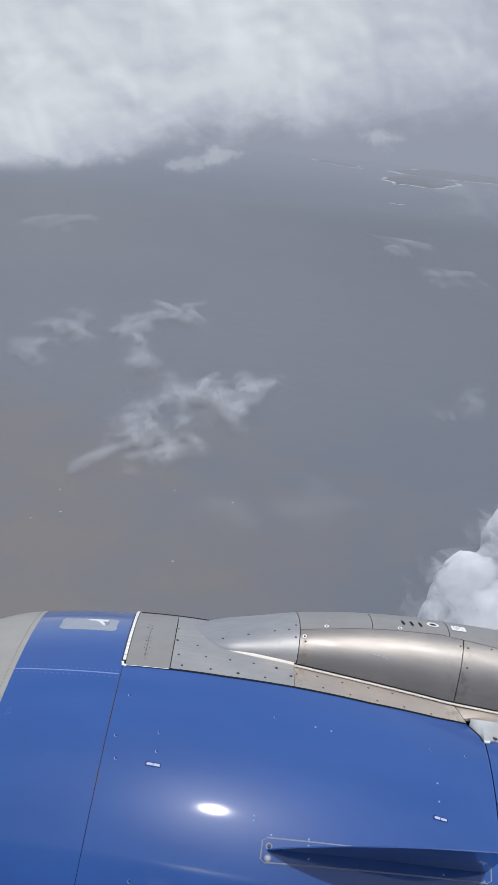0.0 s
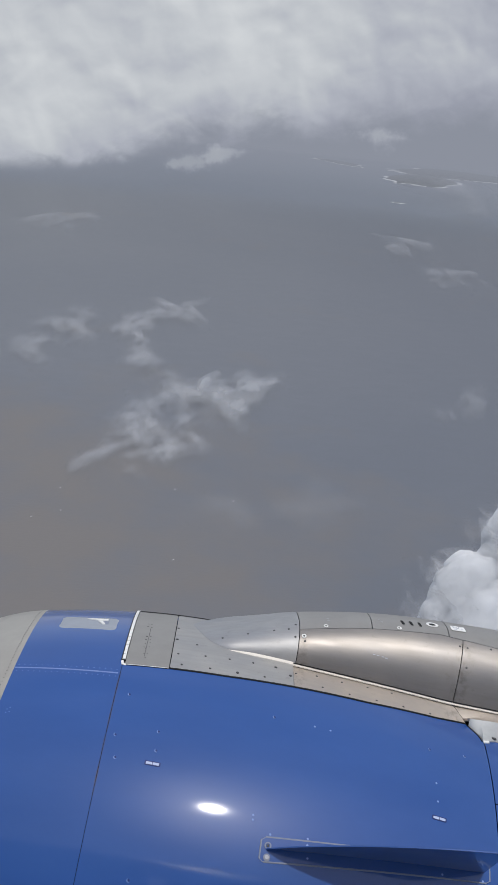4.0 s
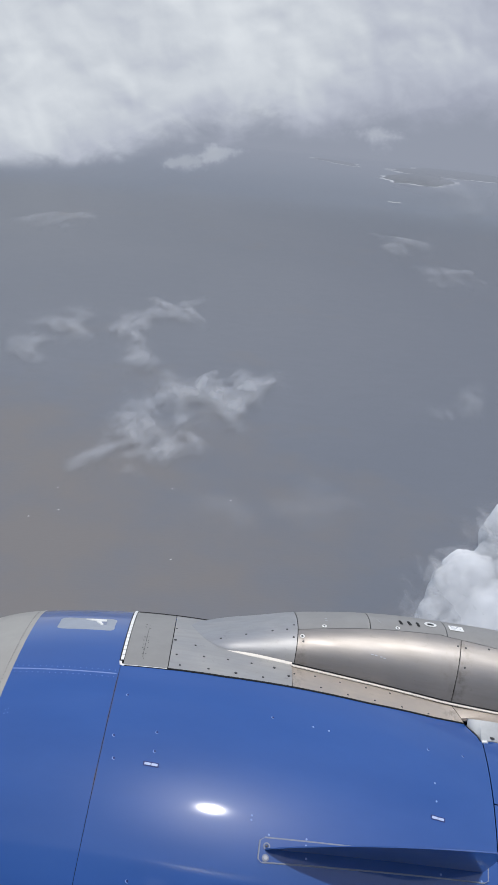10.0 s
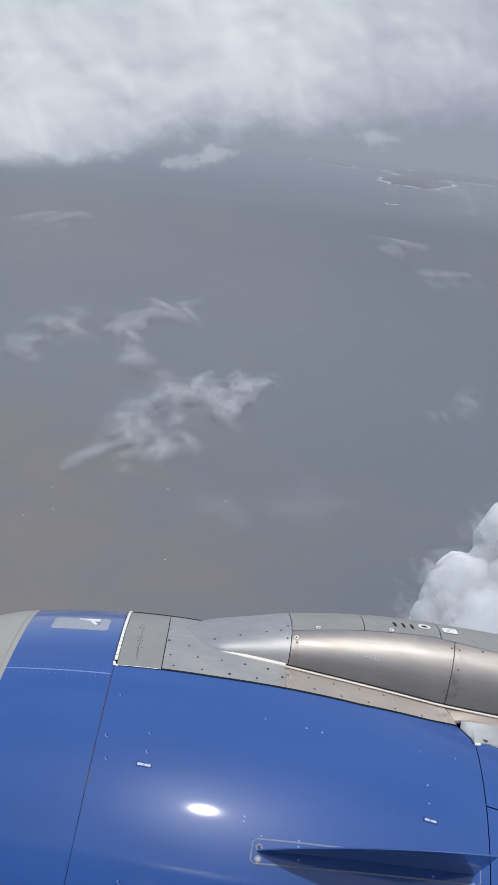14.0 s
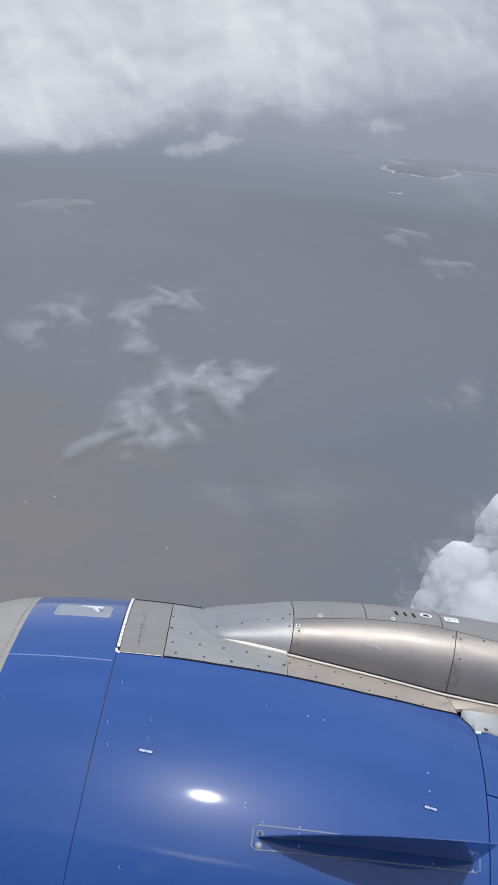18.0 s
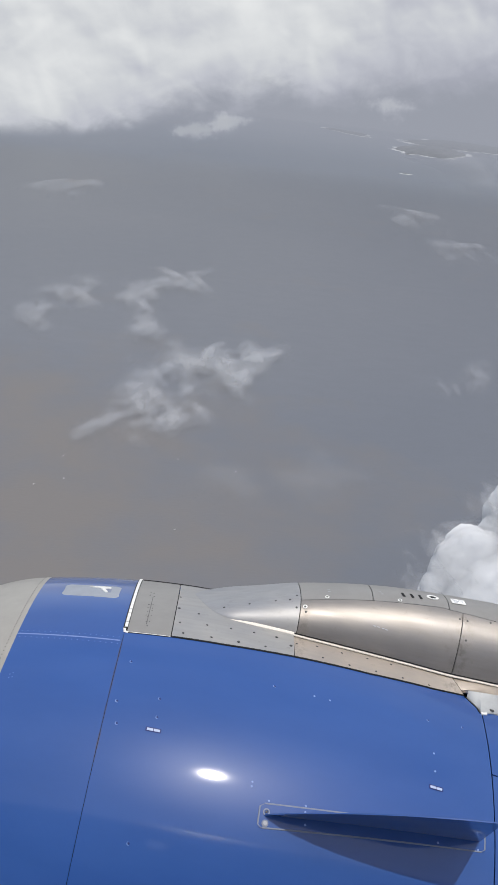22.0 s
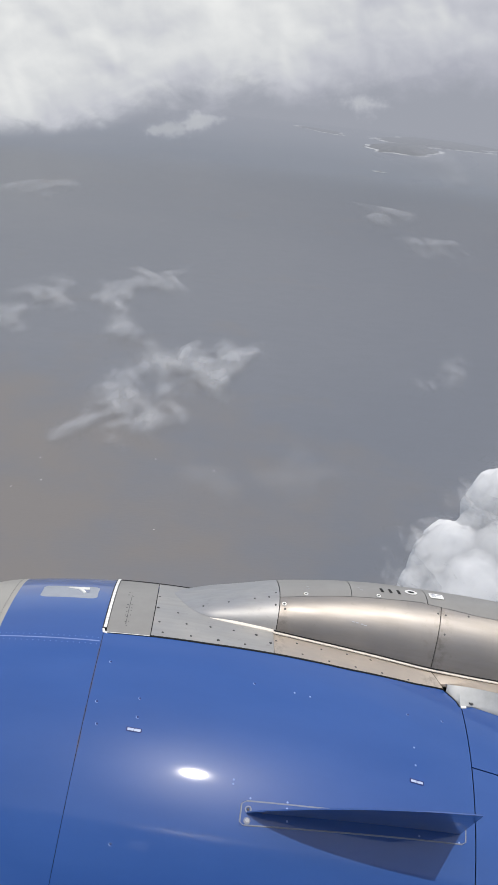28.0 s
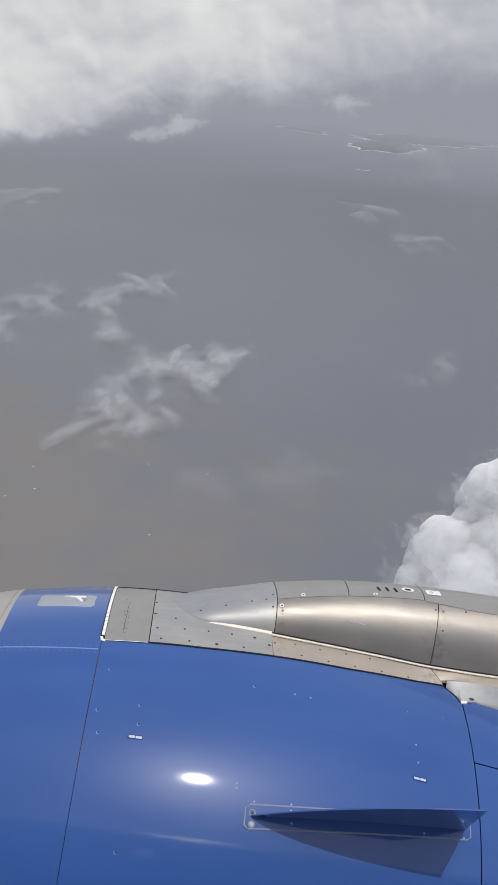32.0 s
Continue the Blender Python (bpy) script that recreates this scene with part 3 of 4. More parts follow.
for u, a in ((-0.081, 60.2), (0.039, 52.7), (0.042, 48.9), (-0.098, 51.0), (-0.083, 46.6), (0.418, 60.4), (0.559, 60.2), (0.615, 60.1), (0.979, 62.1), (1.113, 63.2), (0.991, 54.2), (0.993, 50.3), (0.03, 26.9), (0.377, 40.4), (0.377, 39.6), (0.437, 37.7), (0.557, 38.1)):
    rimmed = (u < 0.5 or a > 62) and not 36 < a < 41
    fastener = part("fastener", DARK_PIN if rimmed else PALE, door, m=frame_on(u, a))
    if rimmed:
        part("worn_rim", PALE_RIM, fastener, "pale half of the rim")

# ---- the strake on its flange ----
def flange_a(u, side):
    """Angle of the flange's middle or edges at x = u."""
    return 35.1 + (u - 0.415) * 4.55 + side * (2.0 - 0.35 * (u - 0.415))


flange = part("strake_flange", shell("strake_flange", lambda u, v, d: on(u, flange_a(u, v), d + 0.002), steps(0.413, 1.168, 30), steps(-1, 1, 6), BLUE, 0.004), engine, "blue bolted strake flange")
for sgn in (-1, 1):
    part("sealant_edge", band("sealant_edge", lambda u, v, d: on(u, flange_a(u, sgn) + v, d), steps(0.425, 1.158, 30), 0.17, 0.0025, SEALANT), flange, "grey sealant edge")
for u in (0.4115, 1.1695):
    part("sealant_edge", band("sealant_edge", lambda w, v, d: on(u + v + 0.012 * max(0, abs(w) - 0.75) * (1 if u < 0.7 else -1) * 4, flange_a(u, w), d), steps(-1, 1, 16), 0.003, 0.0025, SEALANT), flange, "grey sealant edge")
BOLT, EYE_RING = disc_mesh("bolt", 0.0070, 0.004, STENCIL_GREY, 18), disc_mesh("bolt_ring", 0.011, 0.002, SEALANT, 18, 0.007)
for u, a, me in ((0.4335, 35.8, SMALL), (0.4335, 33.9, BOLT), (0.557, 37.0, PALE), (0.561, 34.9, PALE), (1.145, 36.9, PALE), (1.004, 36.6, PALE)):
    part("bolt", me, flange, m=frame_on(u, a, 0.0022))
    if u < 0.5:
        part("bolt_ring", EYE_RING, flange, m=frame_on(u, a, 0.0022))


def fin(u, v, d):
    """The blade: u along its foot, v from foot to tip."""
    x = 0.428 + 0.722 * u
    tall = 0.50 * u ** 0.80 * (1 - 0.26 * u)
    a = radians(34)
    out = Vector((0, -math.cos(a), math.sin(a)))
    side_way = Vector((0, math.sin(a), math.cos(a)))
    return on(x, flange_a(x, 0.08), 0.001) + out * (tall * v) + Vector((-0.055 * v * u, 0, 0)) + side_way * (d + 0.003 * (1 - v))


strake = part("strake", shell("strake", fin, [(i / 40) ** 1.2 for i in range(41)], steps(0, 1, 12), BLUE, 0.004), engine, "blue triangular strake fin")

# ---- the cabin wall round the window: a curved skin with an opening in front of the eye ----
R_FUS = 1.98


def skin_at(x, a, d=0.0):
    """a: degrees round the fuselage, up from its widest line; the window lies at 17 degrees."""
    r = R_FUS + d
    return Vector((x, 0.10 + r * math.cos(radians(a)) - R_FUS * math.cos(radians(17)), r * math.sin(radians(a)) - R_FUS * math.sin(radians(17))))


hull = empty("fuselage_wall", ATT, "plain pale grey fuselage skin with a window opening", "fuselage", kind="structure")
for x0, x1, a0, a1 in ((-7, -0.13, -100, 100), (0.13, 9, -100, 100), (-0.13, 0.13, -100, 11.5), (-0.13, 0.13, 22.5, 100)):
    part("skin_panel", shell("skin_panel", skin_at, steps(x0, x1, 4), steps(a0, a1, max(8, int((a1 - a0) / 4))), HULL, 0.03, True), hull)
rim = []
for j in range(64):
    c, q = math.cos(2 * math.pi * j / 64), math.sin(2 * math.pi * j / 64)
    ex, ea = math.copysign(abs(c) ** 0.55, c), math.copysign(abs(q) ** 0.55, q)
    for k, d in ((1.28, 0.002), (1.0, 0.004), (0.93, -0.02), (0.93, -0.06), (1.28, -0.06)):
        rim.append(skin_at(0.125 * ex * k, 17 + 5.4 * ea * k, d))
part("window_rim", mesh_of("window_rim", rim, [(j * 5 + i, j * 5 + (i + 1) % 5, (j + 1) % 64 * 5 + (i + 1) % 5, (j + 1) % 64 * 5 + i) for j in range(64) for i in range(5)], WHITE), hull)

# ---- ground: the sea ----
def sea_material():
    k = Mat("silty_hazed_sea")
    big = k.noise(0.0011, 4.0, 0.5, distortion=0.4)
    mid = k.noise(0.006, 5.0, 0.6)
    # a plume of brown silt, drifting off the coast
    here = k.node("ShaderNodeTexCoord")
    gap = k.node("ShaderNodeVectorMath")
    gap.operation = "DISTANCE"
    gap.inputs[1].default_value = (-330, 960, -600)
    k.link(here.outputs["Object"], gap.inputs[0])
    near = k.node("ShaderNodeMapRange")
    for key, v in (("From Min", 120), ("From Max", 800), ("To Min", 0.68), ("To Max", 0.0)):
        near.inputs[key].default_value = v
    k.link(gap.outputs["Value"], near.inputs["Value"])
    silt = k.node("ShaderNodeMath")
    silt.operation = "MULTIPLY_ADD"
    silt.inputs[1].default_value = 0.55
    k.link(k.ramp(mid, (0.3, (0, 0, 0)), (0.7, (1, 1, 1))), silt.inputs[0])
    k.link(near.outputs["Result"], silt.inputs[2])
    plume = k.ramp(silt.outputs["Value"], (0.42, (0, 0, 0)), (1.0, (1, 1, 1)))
    # the greyness of the sea haze is put into the base colour
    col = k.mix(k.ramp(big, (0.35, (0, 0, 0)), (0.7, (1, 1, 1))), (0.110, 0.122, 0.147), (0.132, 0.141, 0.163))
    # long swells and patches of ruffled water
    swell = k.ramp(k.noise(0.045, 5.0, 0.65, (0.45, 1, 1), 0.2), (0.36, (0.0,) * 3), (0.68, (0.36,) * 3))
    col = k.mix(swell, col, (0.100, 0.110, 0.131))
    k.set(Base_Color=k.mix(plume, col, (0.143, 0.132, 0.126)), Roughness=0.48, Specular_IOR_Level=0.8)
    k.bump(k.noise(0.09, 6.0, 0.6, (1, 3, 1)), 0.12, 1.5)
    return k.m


SEA_Z = -600.0
n_ring, n_seg = 24, 96
verts = [(0, 0, SEA_Z)] + [(7000 * (i / n_ring) ** 1.6 * math.cos(2 * math.pi * j / n_seg), 7000 * (i / n_ring) ** 1.6 * math.sin(2 * math.pi * j / n_seg), SEA_Z)
                           for i in range(1, n_ring + 1) for j in range(n_seg)]
faces = [(0, 1 + j, 1 + (j + 1) % n_seg) for j in range(n_seg)]
faces += [(1 + i * n_seg + j, 1 + (i + 1) * n_seg + j, 1 + (i + 1) * n_seg + (j + 1) % n_seg, 1 + i * n_seg + (j + 1) % n_seg)
          for i in range(n_ring - 1) for j in range(n_seg)]
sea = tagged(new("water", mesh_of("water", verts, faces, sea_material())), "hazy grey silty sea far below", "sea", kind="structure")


# ---- the far cloud bank and the haze above it, painted on a glowing wall all round the horizon ----
def backdrop_material():
    k = Mat("glowing_far_clouds")
    k.nt.nodes.remove(k.b)
    out = k.nt.nodes["Material Output"]

    def math_node(op, a, b=0.0, c=0.0):
        n = k.node("ShaderNodeMath")
        n.operation = op
        for sock, v in zip(n.inputs, (a, b, c)):
            if hasattr(v, "is_output"):
                k.link(v, sock)
            else:
                sock.default_value = v
        return n.outputs[0]

    def span(v, a, b, c, d, soft=True):
        n = k.node("ShaderNodeMapRange")
        n.interpolation_type = "SMOOTHSTEP" if soft else "LINEAR"
        for key, w in (("From Min", a), ("From Max", b), ("To Min", c), ("To Max", d)):
            n.inputs[key].default_value = w
        k.link(v, n.inputs["Value"])
        return n.outputs["Result"]

    xyz = k.node("ShaderNodeSeparateXYZ")
    k.link(k.coords(), xyz.inputs[0])
    # where the clouds' ragged feet hang: lower to the north-west
    foot = math_node("ADD", span(xyz.outputs["X"], -900, 0, -628, -392, False), span(xyz.outputs["X"], 0, 900, 0, 165, False))
    lumps = k.noise(0.0050, 6.0, 0.56, (1, 1, 1.4), 0.25)
    heaps = k.noise(0.0017, 3.0, 0.5, (1, 1, 1.3))
    over = math_node("ADD", math_node("SUBTRACT", xyz.outputs["Z"], foot), math_node("MULTIPLY_ADD", lumps, 300.0, -150.0))
    over = math_node("ADD", over, math_node("MULTIPLY_ADD", heaps, 150.0, -75.0))
    top = span(xyz.outputs["Z"], 200, 415, 1.0, 0.0)
    alpha = math_node("MULTIPLY", span(over, -50, 85, 0.0, 1.0), top)
    alpha = math_node("MULTIPLY", alpha, span(xyz.outputs["Z"], -602, -530, 0.0, 1.0))

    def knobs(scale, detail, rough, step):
        """Rounded heads of cloud, painted shading: how far each stands out against what lies on its sunny side."""
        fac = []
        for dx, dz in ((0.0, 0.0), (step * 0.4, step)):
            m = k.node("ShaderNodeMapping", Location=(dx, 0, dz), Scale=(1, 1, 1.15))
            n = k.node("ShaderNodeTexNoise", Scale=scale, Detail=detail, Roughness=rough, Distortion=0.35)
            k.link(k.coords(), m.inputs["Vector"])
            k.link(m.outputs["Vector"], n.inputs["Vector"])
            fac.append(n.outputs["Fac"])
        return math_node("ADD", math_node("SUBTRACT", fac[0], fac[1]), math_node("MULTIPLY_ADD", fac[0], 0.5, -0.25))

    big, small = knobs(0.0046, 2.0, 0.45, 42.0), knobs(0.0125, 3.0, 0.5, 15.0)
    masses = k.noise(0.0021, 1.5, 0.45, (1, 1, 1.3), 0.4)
    # sunlit heads and dimmer feet of the clouds are painted into the glow
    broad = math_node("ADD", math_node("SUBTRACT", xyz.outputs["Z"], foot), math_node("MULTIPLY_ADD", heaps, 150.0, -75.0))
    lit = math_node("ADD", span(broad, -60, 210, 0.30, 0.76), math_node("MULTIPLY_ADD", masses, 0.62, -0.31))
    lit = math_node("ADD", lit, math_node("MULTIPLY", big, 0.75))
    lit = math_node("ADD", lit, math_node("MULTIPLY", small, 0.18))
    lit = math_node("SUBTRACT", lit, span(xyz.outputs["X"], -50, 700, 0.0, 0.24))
    # a few puffs hang lower than the rest
    tatters = math_node("MULTIPLY_ADD", k.noise(0.015, 7.0, 0.58), 230.0, -115.0)
    for x0, z0, rise, near, dense in ((-245, -503, 0.18, 128, 0.62), (-150, -472, 0.18, 140, 0.72), (410, -352, -0.05, 150, 0.5)):
        gap = k.node("ShaderNodeVectorMath")
        gap.operation = "DISTANCE"
        gap.inputs[1].default_value = (x0, math.sqrt(3600 ** 2 - x0 ** 2), z0)
        k.link(k.coords(), gap.inputs[0])
        line = math_node("MULTIPLY_ADD", math_node("SUBTRACT", xyz.outputs["X"], x0), rise, z0)
        off = math_node("MULTIPLY", math_node("ABSOLUTE", math_node("SUBTRACT", xyz.outputs["Z"], line)), 1.3)
        far = math_node("ADD", math_node("ADD", gap.outputs["Value"], off), tatters)
        alpha = math_node("MAXIMUM", alpha, span(far, near, near * 0.4, 0.0, dense))
        lit = math_node("MAXIMUM", lit, math_node("ADD", span(far, near, near * 0.2, 0.2, 0.66), math_node("MULTIPLY", small, 0.2)))
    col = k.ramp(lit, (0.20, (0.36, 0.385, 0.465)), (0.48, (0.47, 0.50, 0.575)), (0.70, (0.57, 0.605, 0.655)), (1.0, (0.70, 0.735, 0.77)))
    # sea haze, painted as a glowing veil, thickens towards the horizon, below the clouds
    haze_glow = math_node("MAXIMUM", span(xyz.outputs["Z"], -600, -400, 0.0, 0.94), span(xyz.outputs["Z"], -468, -434, 0.0, 1.0))
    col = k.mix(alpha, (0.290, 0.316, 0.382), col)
    alpha = math_node("MAXIMUM", alpha, math_node("MULTIPLY", haze_glow, top))
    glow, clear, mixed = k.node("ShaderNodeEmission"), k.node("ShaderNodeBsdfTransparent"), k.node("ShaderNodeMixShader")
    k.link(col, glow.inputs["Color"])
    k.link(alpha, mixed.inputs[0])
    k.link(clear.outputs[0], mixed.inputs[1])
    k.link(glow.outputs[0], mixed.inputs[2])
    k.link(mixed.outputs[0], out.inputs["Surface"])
    return k.m


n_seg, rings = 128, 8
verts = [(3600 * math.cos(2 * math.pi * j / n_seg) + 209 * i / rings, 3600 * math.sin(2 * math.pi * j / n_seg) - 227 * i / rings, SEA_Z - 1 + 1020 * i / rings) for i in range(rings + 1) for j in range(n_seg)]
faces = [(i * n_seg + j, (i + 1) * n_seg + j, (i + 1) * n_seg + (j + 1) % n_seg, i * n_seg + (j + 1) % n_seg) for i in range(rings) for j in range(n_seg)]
tagged(new("backdrop", mesh_of("backdrop", verts, faces, backdrop_material())), "glowing backdrop of soft white clouds and haze painted along the horizon", "clouds", kind="structure")


# ---- clouds ----
def droplets(name, tone, flat, size, lo, hi, dense, gain=0.0, ragged=0.6, stretch=(1, 1, 1)):
    """Cloud: light is scattered many times inside, so that its shade follows the form only faintly (flat: how faintly).
    Its cover follows a noise of that size, helped by how far the spot lies from the rim (gain)."""
    k = Mat(name)
    k.nt.nodes.remove(k.b)
    geo = k.node("ShaderNodeNewGeometry")
    bend, even = k.node("ShaderNodeVectorMath"), k.node("ShaderNodeVectorMath")
    bend.operation, even.operation = "MULTIPLY_ADD", "NORMALIZE"
    bend.inputs[1].default_value = (1 - flat,) * 3
    bend.inputs[2].default_value = (0.10 * flat, -0.25 * flat, 0.95 * flat)
    k.link(geo.outputs["Normal"], bend.inputs[0])
    k.link(bend.outputs[0], even.inputs[0])
    # no two clouds share one pattern
    info, place, shift = k.node("ShaderNodeObjectInfo"), k.node("ShaderNodeMapping", Scale=stretch), k.node("ShaderNodeVectorMath")
    coord, far = k.node("ShaderNodeTexCoord"), k.node("ShaderNodeMath")
    far.operation, shift.operation, far.inputs[1].default_value = "MULTIPLY", "ADD", size * 37.0
    k.link(info.outputs["Random"], far.inputs[0])
    k.link(coord.outputs["Object"], place.inputs["Vector"])
    k.link(place.outputs["Vector"], shift.inputs[0])
    k.link(far.outputs[0], shift.inputs[1])

    def grain(scale, detail, rough, warp=0.25):
        n = k.node("ShaderNodeTexNoise", Scale=scale, Detail=detail, Roughness=rough, Distortion=warp)
        k.link(shift.outputs[0], n.inputs["Vector"])
        return n.outputs["Fac"]

    col = k.ramp(grain(1.4 / size, 5.0, 0.55), (0.32, tuple(c * w for c, w in zip(tone, (0.83, 0.85, 0.885)))), (0.68, tone))
    dif, trl = k.node("ShaderNodeBsdfDiffuse"), k.node("ShaderNodeBsdfTranslucent")
    body, clear, mixed = k.node("ShaderNodeMixShader", Fac=0.16), k.node("ShaderNodeBsdfTransparent"), k.node("ShaderNodeMixShader")
    for n in (dif, trl):
        k.link(col, n.inputs["Color"])
        k.link(even.outputs[0], n.inputs["Normal"])
    rim, cut, thin = k.node("ShaderNodeAttribute"), k.node("ShaderNodeMath"), k.node("ShaderNodeMapRange")
    rim.attribute_name = "cover"
    cut.operation, cut.inputs[1].default_value = "MULTIPLY_ADD", gain
    k.link(rim.outputs["Fac"], cut.inputs[0])
    k.link(grain(1.0 / size, 8.0, ragged), cut.inputs[2])
    thin.interpolation_type = "SMOOTHSTEP"
    for key, v in (("From Min", lo), ("From Max", hi), ("To Min", 0.0), ("To Max", dense)):
        thin.inputs[key].default_value = v
    k.link(cut.outputs[0], thin.inputs["Value"])
    k.link(thin.outputs["Result"], mixed.inputs[0])
    k.link(dif.outputs[0], body.inputs[1])
    k.link(trl.outputs[0], body.inputs[2])
    k.link(clear.outputs[0], mixed.inputs[1])
    k.link(body.outputs[0], mixed.inputs[2])
    k.link(mixed.outputs[0], k.nt.nodes["Material Output"].inputs["Surface"])
    return k.m


def knobs(p, sizes):
    """Rounded swellings upon swellings, about 0 to 1 for each size."""
    h = 0.0
    for size, tall in sizes:
        q = p / size
        q = q + noise.noise_vector(q * 0.9) * 0.45
        f = noise.voronoi(q)[0][0]
        h += tall * (1.0 - 1.25 * f * f)
    return h


def scrap_mesh(clumps, mat, step=9.0):
    """One thin torn sheet over all the clumps, domed a little over each, and how deep in a clump each spot lies."""
    reach = max(max(c[2], c[3]) for c in clumps) * 1.45
    x0, x1 = min(c[0] for c in clumps) - reach, max(c[0] for c in clumps) + reach
    y0, y1 = min(c[1] for c in clumps) - reach, max(c[1] for c in clumps) + reach
    nx, ny = int((x1 - x0) / step), int((y1 - y0) / step)
    verts, cover = [], []
    for i in range(nx + 1):
        for j in range(ny + 1):
            p = Vector((x0 + (x1 - x0) * i / nx, y0 + (y1 - y0) * j / ny, 0))
            q = p + noise.noise_vector(p / (reach * 0.8)) * reach * 0.35
            deep = 0.0
            for x, y, long, wide, turn in clumps:
                c, w = math.cos(radians(turn)), math.sin(radians(turn))
                u, v = ((q.x - x) * c + (q.y - y) * w) / long, ((q.y - y) * c - (q.x - x) * w) / wide
                deep = max(deep, 1 - math.sqrt(u * u + v * v) / 1.45)
            cover.append(deep)
            verts.append((p.x - clumps[0][0], p.y - clumps[0][1], deep * reach * 0.06))
    faces = [(i * (ny + 1) + j, (i + 1) * (ny + 1) + j, (i + 1) * (ny + 1) + j + 1, i * (ny + 1) + j + 1) for i in range(nx) for j in range(ny)]
    faces = [f for f in faces if max(cover[q] for q in f) > 0]
    me = mesh_of("scrap", verts, faces, mat, True, 180)
    me.attributes.new("cover", "FLOAT", "POINT").data.foreach_set("value", cover)
    return me


def heap_mesh(billows, sizes, mat):
    """Swellings, each given by its place and radius, knobbled by smaller ones."""
    bm = bmesh.new()
    for i, (x, y, z, r) in enumerate(billows):
        off = Vector((i * 37.0, i * 19.0, i * 8.0))
        for v in bmesh.ops.create_icosphere(bm, subdivisions=5, radius=r)["verts"]:
            d = v.co.normalized()
            v.co += d * knobs(v.co + off, [(r * s, r * t) for s, t in sizes]) + Vector((x, y, z))
    me = bpy.data.meshes.new("core")
    bm.to_mesh(me)
    bm.free()
    me.materials.append(mat)
    return me


def heap_part(name, me, voxel, parent, label=""):
    """The swellings grown together into one skin."""
    ob = part(name, me, parent, label)
    skin = ob.modifiers.new("skin", "REMESH")
    skin.mode, skin.voxel_size, skin.use_smooth_shade = "VOXEL", voxel, True
    ease = ob.modifiers.new("ease", "SMOOTH")
    ease.factor, ease.iterations = 0.5, 3
    return ob


def cumulus_core(tone):
    """Dense cloud: light wanders far inside it before it leaves."""
    k = Mat("cumulus_droplets")
    geo, bend = k.node("ShaderNodeNewGeometry"), k.node("ShaderNodeVectorMath")
    bend.operation = "MULTIPLY_ADD"
    bend.inputs[1].default_value, bend.inputs[2].default_value = (0.48,) * 3, (0.02, -0.20, 0.48)
    k.link(geo.outputs["Normal"], bend.inputs[0])
    even = k.node("ShaderNodeVectorMath")
    even.operation = "NORMALIZE"
    k.link(bend.outputs[0], even.inputs[0])
    k.link(even.outputs[0], k.b.inputs["Normal"])
    k.set(Base_Color=k.ramp(k.noise(0.012, 5.0, 0.6), (0.32, tuple(c * 0.86 for c in tone)), (0.68, tone)), Roughness=1.0, Specular_IOR_Level=0.0,
          Subsurface_Weight=1.0, Subsurface_Scale=90.0, Subsurface_Radius=(1.0, 1.0, 1.0))
    return k.m


def heaped_cloud(name, at, billows, sizes, voxel, tone, fuzz, label):
    """A heaped cloud: a dense core and thinner and thinner mist about it."""
    root = empty(name, Matrix.Translation(at), label, "cloud")
    core = heap_mesh(billows, sizes, cumulus_core(tone))
    heap_part("core", core, voxel, root, "dense knobbled heap of droplets")
    # thin wisps drift off every swelling
    wisp = droplets("wisp_droplets", tone, 0.8, fuzz * 3.0, 0.50, 1.02, 0.75, 0.5, 0.64, (1, 0.5, 1))
    for i, (x, y, z, r) in enumerate(billows):
        me = scrap_mesh([(x, y, r * 1.34, r * 1.34, i * 40)], wisp, r * 0.12)
        part("wisp", me, root, m=Matrix.Translation((x, y, z + r * 0.35)) @ pose(0, 0, 0, 4 * math.sin(i), 5 * math.cos(i * 2), 0))
    return root


# the heaped cloud that the aircraft passes
BILLOWS = [(-82, -17, -53, 41), (-103, -33, -72, 32), (-93, 0, -37, 23), (-56, 5, -37, 32), (-30, 26, -12, 42), (0, 35, 6, 42), (30, 34, 7, 46),
           (38, 99, 55, 30), (61, 82, 46, 46), (72, 127, 89, 37), (-21, -28, -45, 54), (26, -28, -34, 59), (-60, -59, -71, 54), (-8, -86, -70, 57),
           (48, -80, -56, 62), (73, 3, -6, 54), (106, 54, 40, 57), (99, -45, -21, 62), (125, 123, 96, 52), (-110, -69, -87, 36)]
heaped_cloud("cumulus_cloud", (322, 805, -434), [(x, y, z, r * 0.94) for x, y, z, r in BILLOWS], ((0.9, 0.16), (0.42, 0.10), (0.19, 0.055), (0.09, 0.022)), 1.4,
             (0.465, 0.48, 0.505), 5.0, "heaped soft white cumulus cloud out beyond the engine")

def scrap(clumps, dense, size=44.0):
    """A thin torn cloud low over the sea, of several clumps: each one's place, half length, half breadth and turn."""
    mat = droplets("scrap_droplets", (0.54, 0.555, 0.585), 0.75, size, 0.53, 1.04, dense * 1.08, 0.42, 0.70, (1, 0.40, 1))
    ob = new("small_cloud", scrap_mesh(clumps, mat))
    ob.matrix_basis = Matrix.Translation((clumps[0][0], clumps[0][1], SEA_Z + 4))
    return tagged(ob, "thin torn scrap of white cloud over the sea", "cloud", group="scraps of cloud")


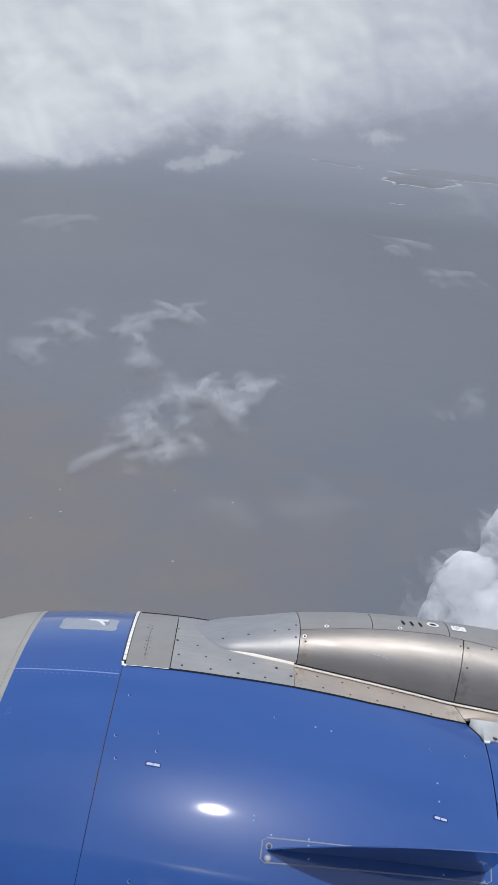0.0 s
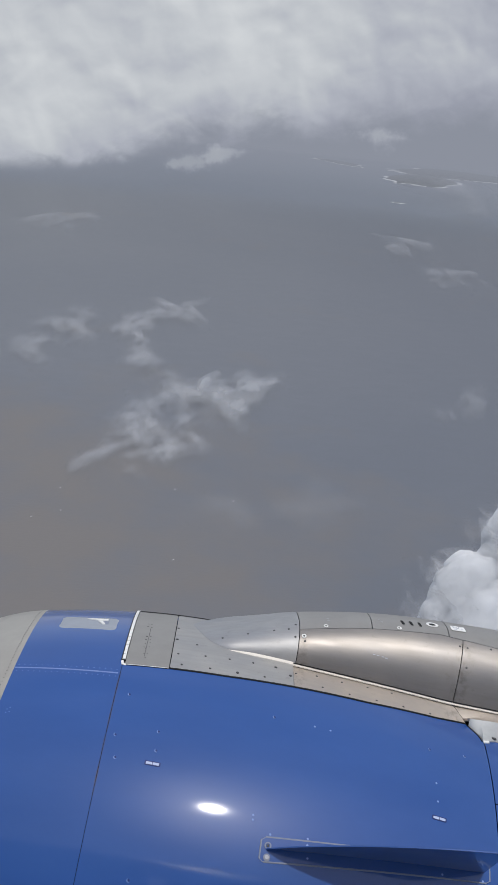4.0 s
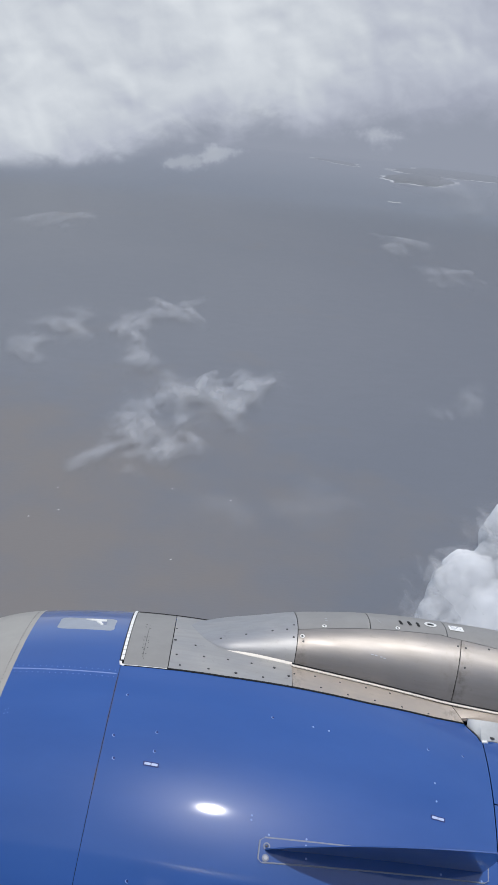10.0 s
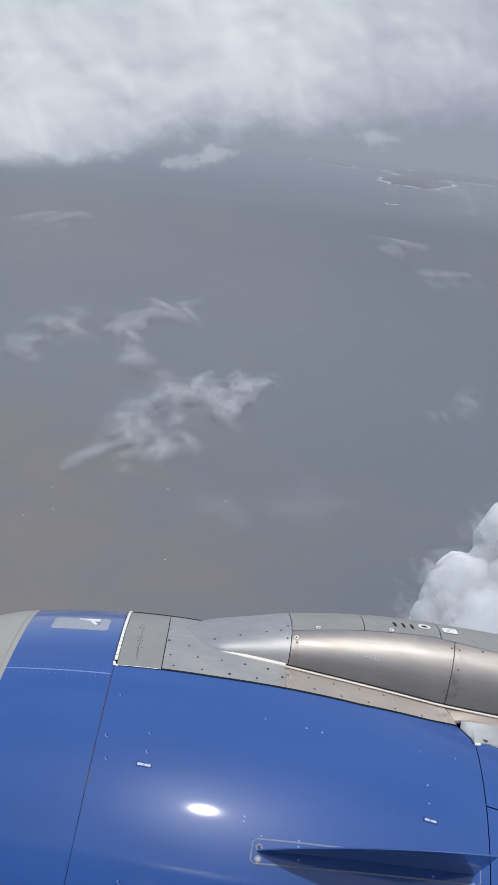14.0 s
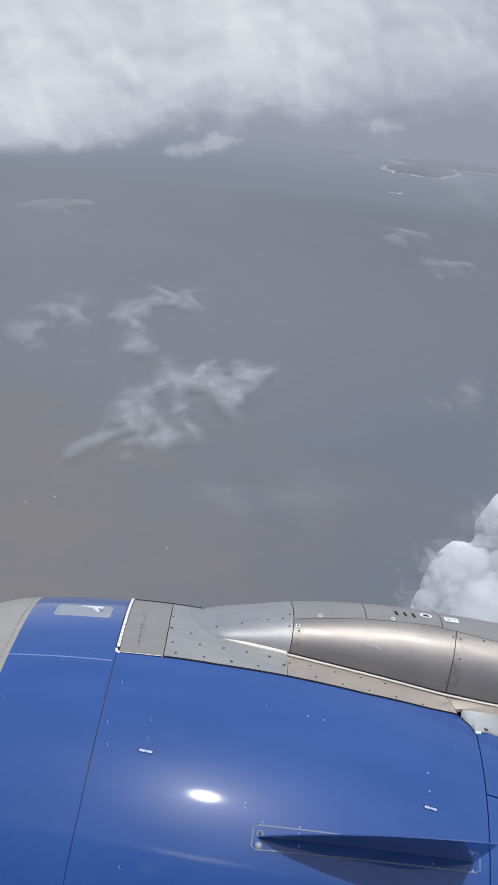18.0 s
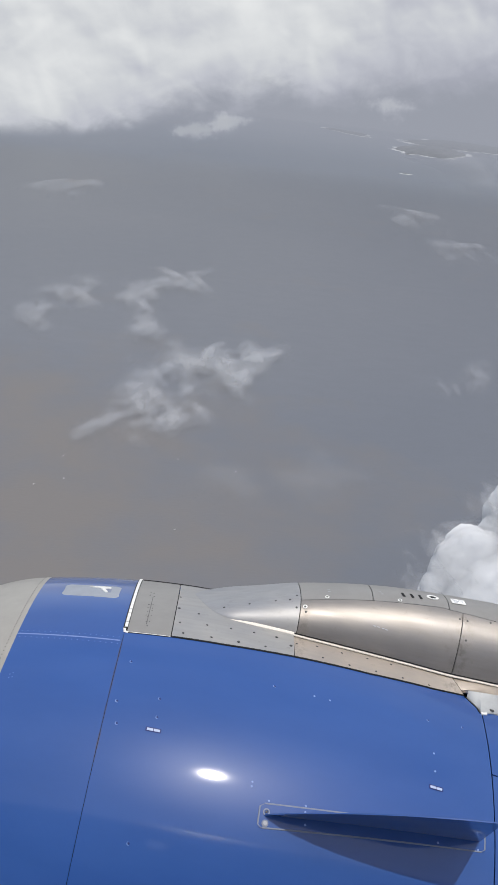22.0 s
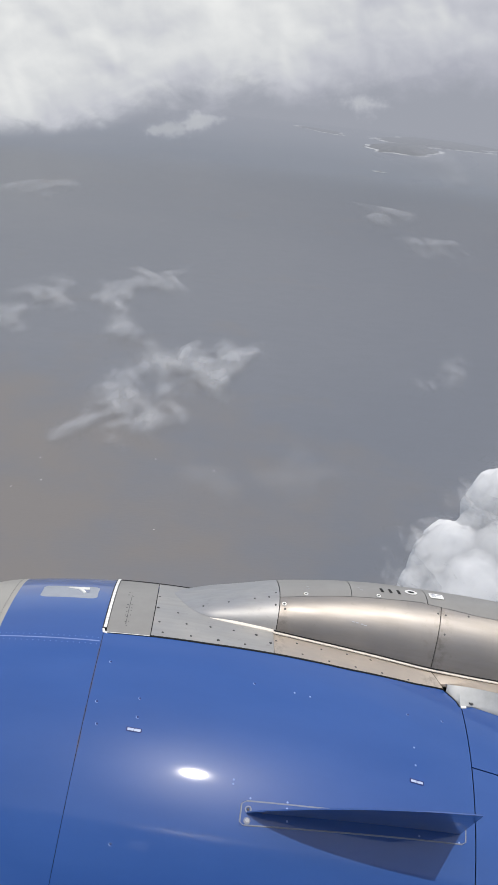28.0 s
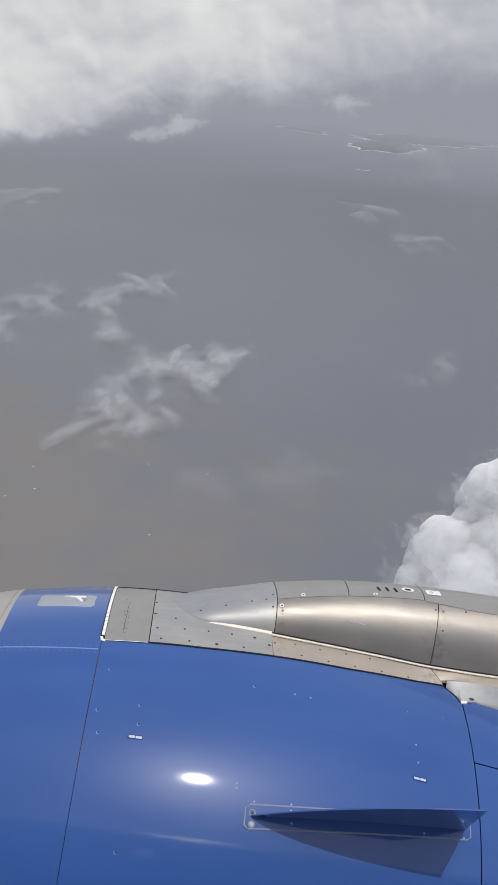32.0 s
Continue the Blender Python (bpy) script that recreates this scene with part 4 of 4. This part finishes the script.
def streak(a, b, n, long, wide, turn, seed, spread=0.5):
    """Clumps strung out from a to b."""
    rng = random.Random(seed)
    out = []
    for i in range(n):
        q = (i + 0.5) / n
        s = 0.65 + 0.6 * rng.random()
        out.append((a[0] + (b[0] - a[0]) * q + rng.uniform(-1, 1) * long * spread, a[1] + (b[1] - a[1]) * q + rng.uniform(-1, 1) * wide * spread,
                    long * s, wide * s, turn + rng.uniform(-25, 25)))
    return out


scrap(streak((-178, 1310), (-30, 1520), 14, 31, 78, 0, 21, 1.0), 0.48, 42.0)
scrap(streak((-55, 1510), (40, 1650), 9, 25, 72, 0, 8, 0.9), 0.54, 36.0)
scrap(streak((-225, 1760), (-120, 2060), 12, 32, 90, 0, 5, 1.1), 0.42)
scrap(streak((-385, 1830), (-300, 1880), 4, 36, 90, 0, 12), 0.37)
scrap(streak((-412, 1640), (-360, 1720), 4, 32, 90, 0, 14), 0.37)
scrap(streak((412, 2800), (470, 2880), 4, 40, 150, 0, 17), 0.30)
scrap(streak((480, 2560), (600, 2610), 4, 44, 110, 0, 19), 0.26)
scrap(streak((375, 1580), (408, 1630), 3, 24, 66, 0, 23), 0.37)
scrap(streak((-600, 2790), (-500, 2850), 4, 44, 110, 0, 29), 0.24)
scrap(streak((-10, 1130), (180, 1200), 6, 60, 60, 10, 31), 0.11, 80.0)
scrap(streak((720, 3650), (770, 4050), 5, 60, 260, 0, 37), 0.20, 90.0)


# ---- the low island with its surf, and the spit beside it ----
def island(name, at, rx, ry, turn, seed, label):
    rng_off = Vector((seed * 3.7, seed * 1.9, 0))
    root = empty(name, Matrix.Translation(at) @ pose(0, 0, 0, 0, 0, turn), label, "island")

    def ring(k):
        out = []
        for j in range(96):
            a = 2 * math.pi * j / 96
            w = 1 + 0.5 * noise.fractal(Vector((math.cos(a) * 1.3, math.sin(a) * 1.3, 0)) + rng_off, 1.0, 2.1, 5)
            out.append((math.cos(a) * rx * w * k, math.sin(a) * ry * w * k))
        return out

    def mound(levels):
        verts = [(x, y, z) for k, z in levels for x, y in ring(k)]
        faces = [(i * 96 + j, i * 96 + (j + 1) % 96, (i + 1) * 96 + (j + 1) % 96, (i + 1) * 96 + j) for i in range(len(levels) - 1) for j in range(96)]
        faces.append(tuple((len(levels) - 1) * 96 + j for j in range(96)))
        return verts, faces

    part("land", mesh_of("land", *mound([(1.0, 0.4)] + [(k, z * min(rx, ry) / 95) for k, z in ((0.9, 4), (0.7, 9), (0.4, 14), (0.15, 16))]), LAND), root, "dull green-grey land, its colour paled for haze")
    part("surf", mesh_of("surf", *mound([(1.13, 0.3), (1.02, 0.9), (0.96, 1.0)]), SURF), root, "white line of surf")
    return root


# aerial haze is put into the land's colour, paled towards the sea's
kk = Mat("hazed_scrubland")
kk.set(Base_Color=kk.ramp(kk.noise(0.02, 6.0, 0.65), (0.35, (0.105, 0.114, 0.120)), (0.7, (0.14, 0.147, 0.150))), Roughness=0.9)
LAND = kk.m
kk = Mat("surf_foam")
kk.set(Base_Color=(0.55, 0.57, 0.59), Roughness=0.8, Alpha=kk.ramp(kk.noise(0.016, 5.0, 0.7), (0.36, (0.06,) * 3), (0.54, (0.95,) * 3)))
SURF = kk.m
island("island", (690, 4300, SEA_Z), 150, 130, 20, 2, "low grey-green island ringed with white surf")
island("island", (370, 4640, SEA_Z), 120, 40, -38, 5, "long narrow spit of land with white surf")
island("island", (860, 4560, SEA_Z), 290, 110, -6, 11, "long low wooded coast behind the island")
island("islet", (518, 3690, SEA_Z), 22, 9, 0, 8, "tiny rock awash in white surf")


# ---- small boats on the sea, each with a short wake ----
def boat(at, turn, size):
    root = empty("boat", Matrix.Translation(at) @ pose(0, 0, 0, 0, 0, turn), "tiny white boat with a short wake on the sea", "boat", group="boats on the sea")
    hull_v = [(-size, -size * 0.3, 0), (-size, size * 0.3, 0), (size * 0.4, size * 0.32, 0), (size * 1.2, 0, 0), (size * 0.4, -size * 0.32, 0)]
    verts = [(x * 0.9, y * 0.7, -0.3) for x, y, _ in hull_v] + [(x, y, size * 0.3) for x, y, _ in hull_v]
    part("hull", mesh_of("hull", verts, [(4, 3, 2, 1, 0), (5, 6, 7, 8, 9)] + [(i, (i + 1) % 5, 5 + (i + 1) % 5, 5 + i) for i in range(5)], WHITE, False), root)
    part("cabin", plate_mesh("cabin", size * 0.8, size * 0.36, size * 0.35, WHITE, size * 0.05), root, m=pose(-size * 0.1, 0, size * 0.3))
    verts = [(-size * 1.0, -size * 0.25, 0.35), (-size * 1.0, size * 0.25, 0.35), (-size * 2.4, size * 0.5, 0.3), (-size * 2.4, -size * 0.5, 0.3)]
    part("wake", mesh_of("wake", verts, [(0, 1, 2, 3)], SURF, False), root, "white foam wake")


for x, y, turn in ((5, 1175, 20), (-75, 1195, 160), (-225, 1170, 60), (-212, 1108, 10), (-245, 1085, 200), (-60, 1010, 40)):
    boat((x, y, SEA_Z + 0.2), turn, 1.0)
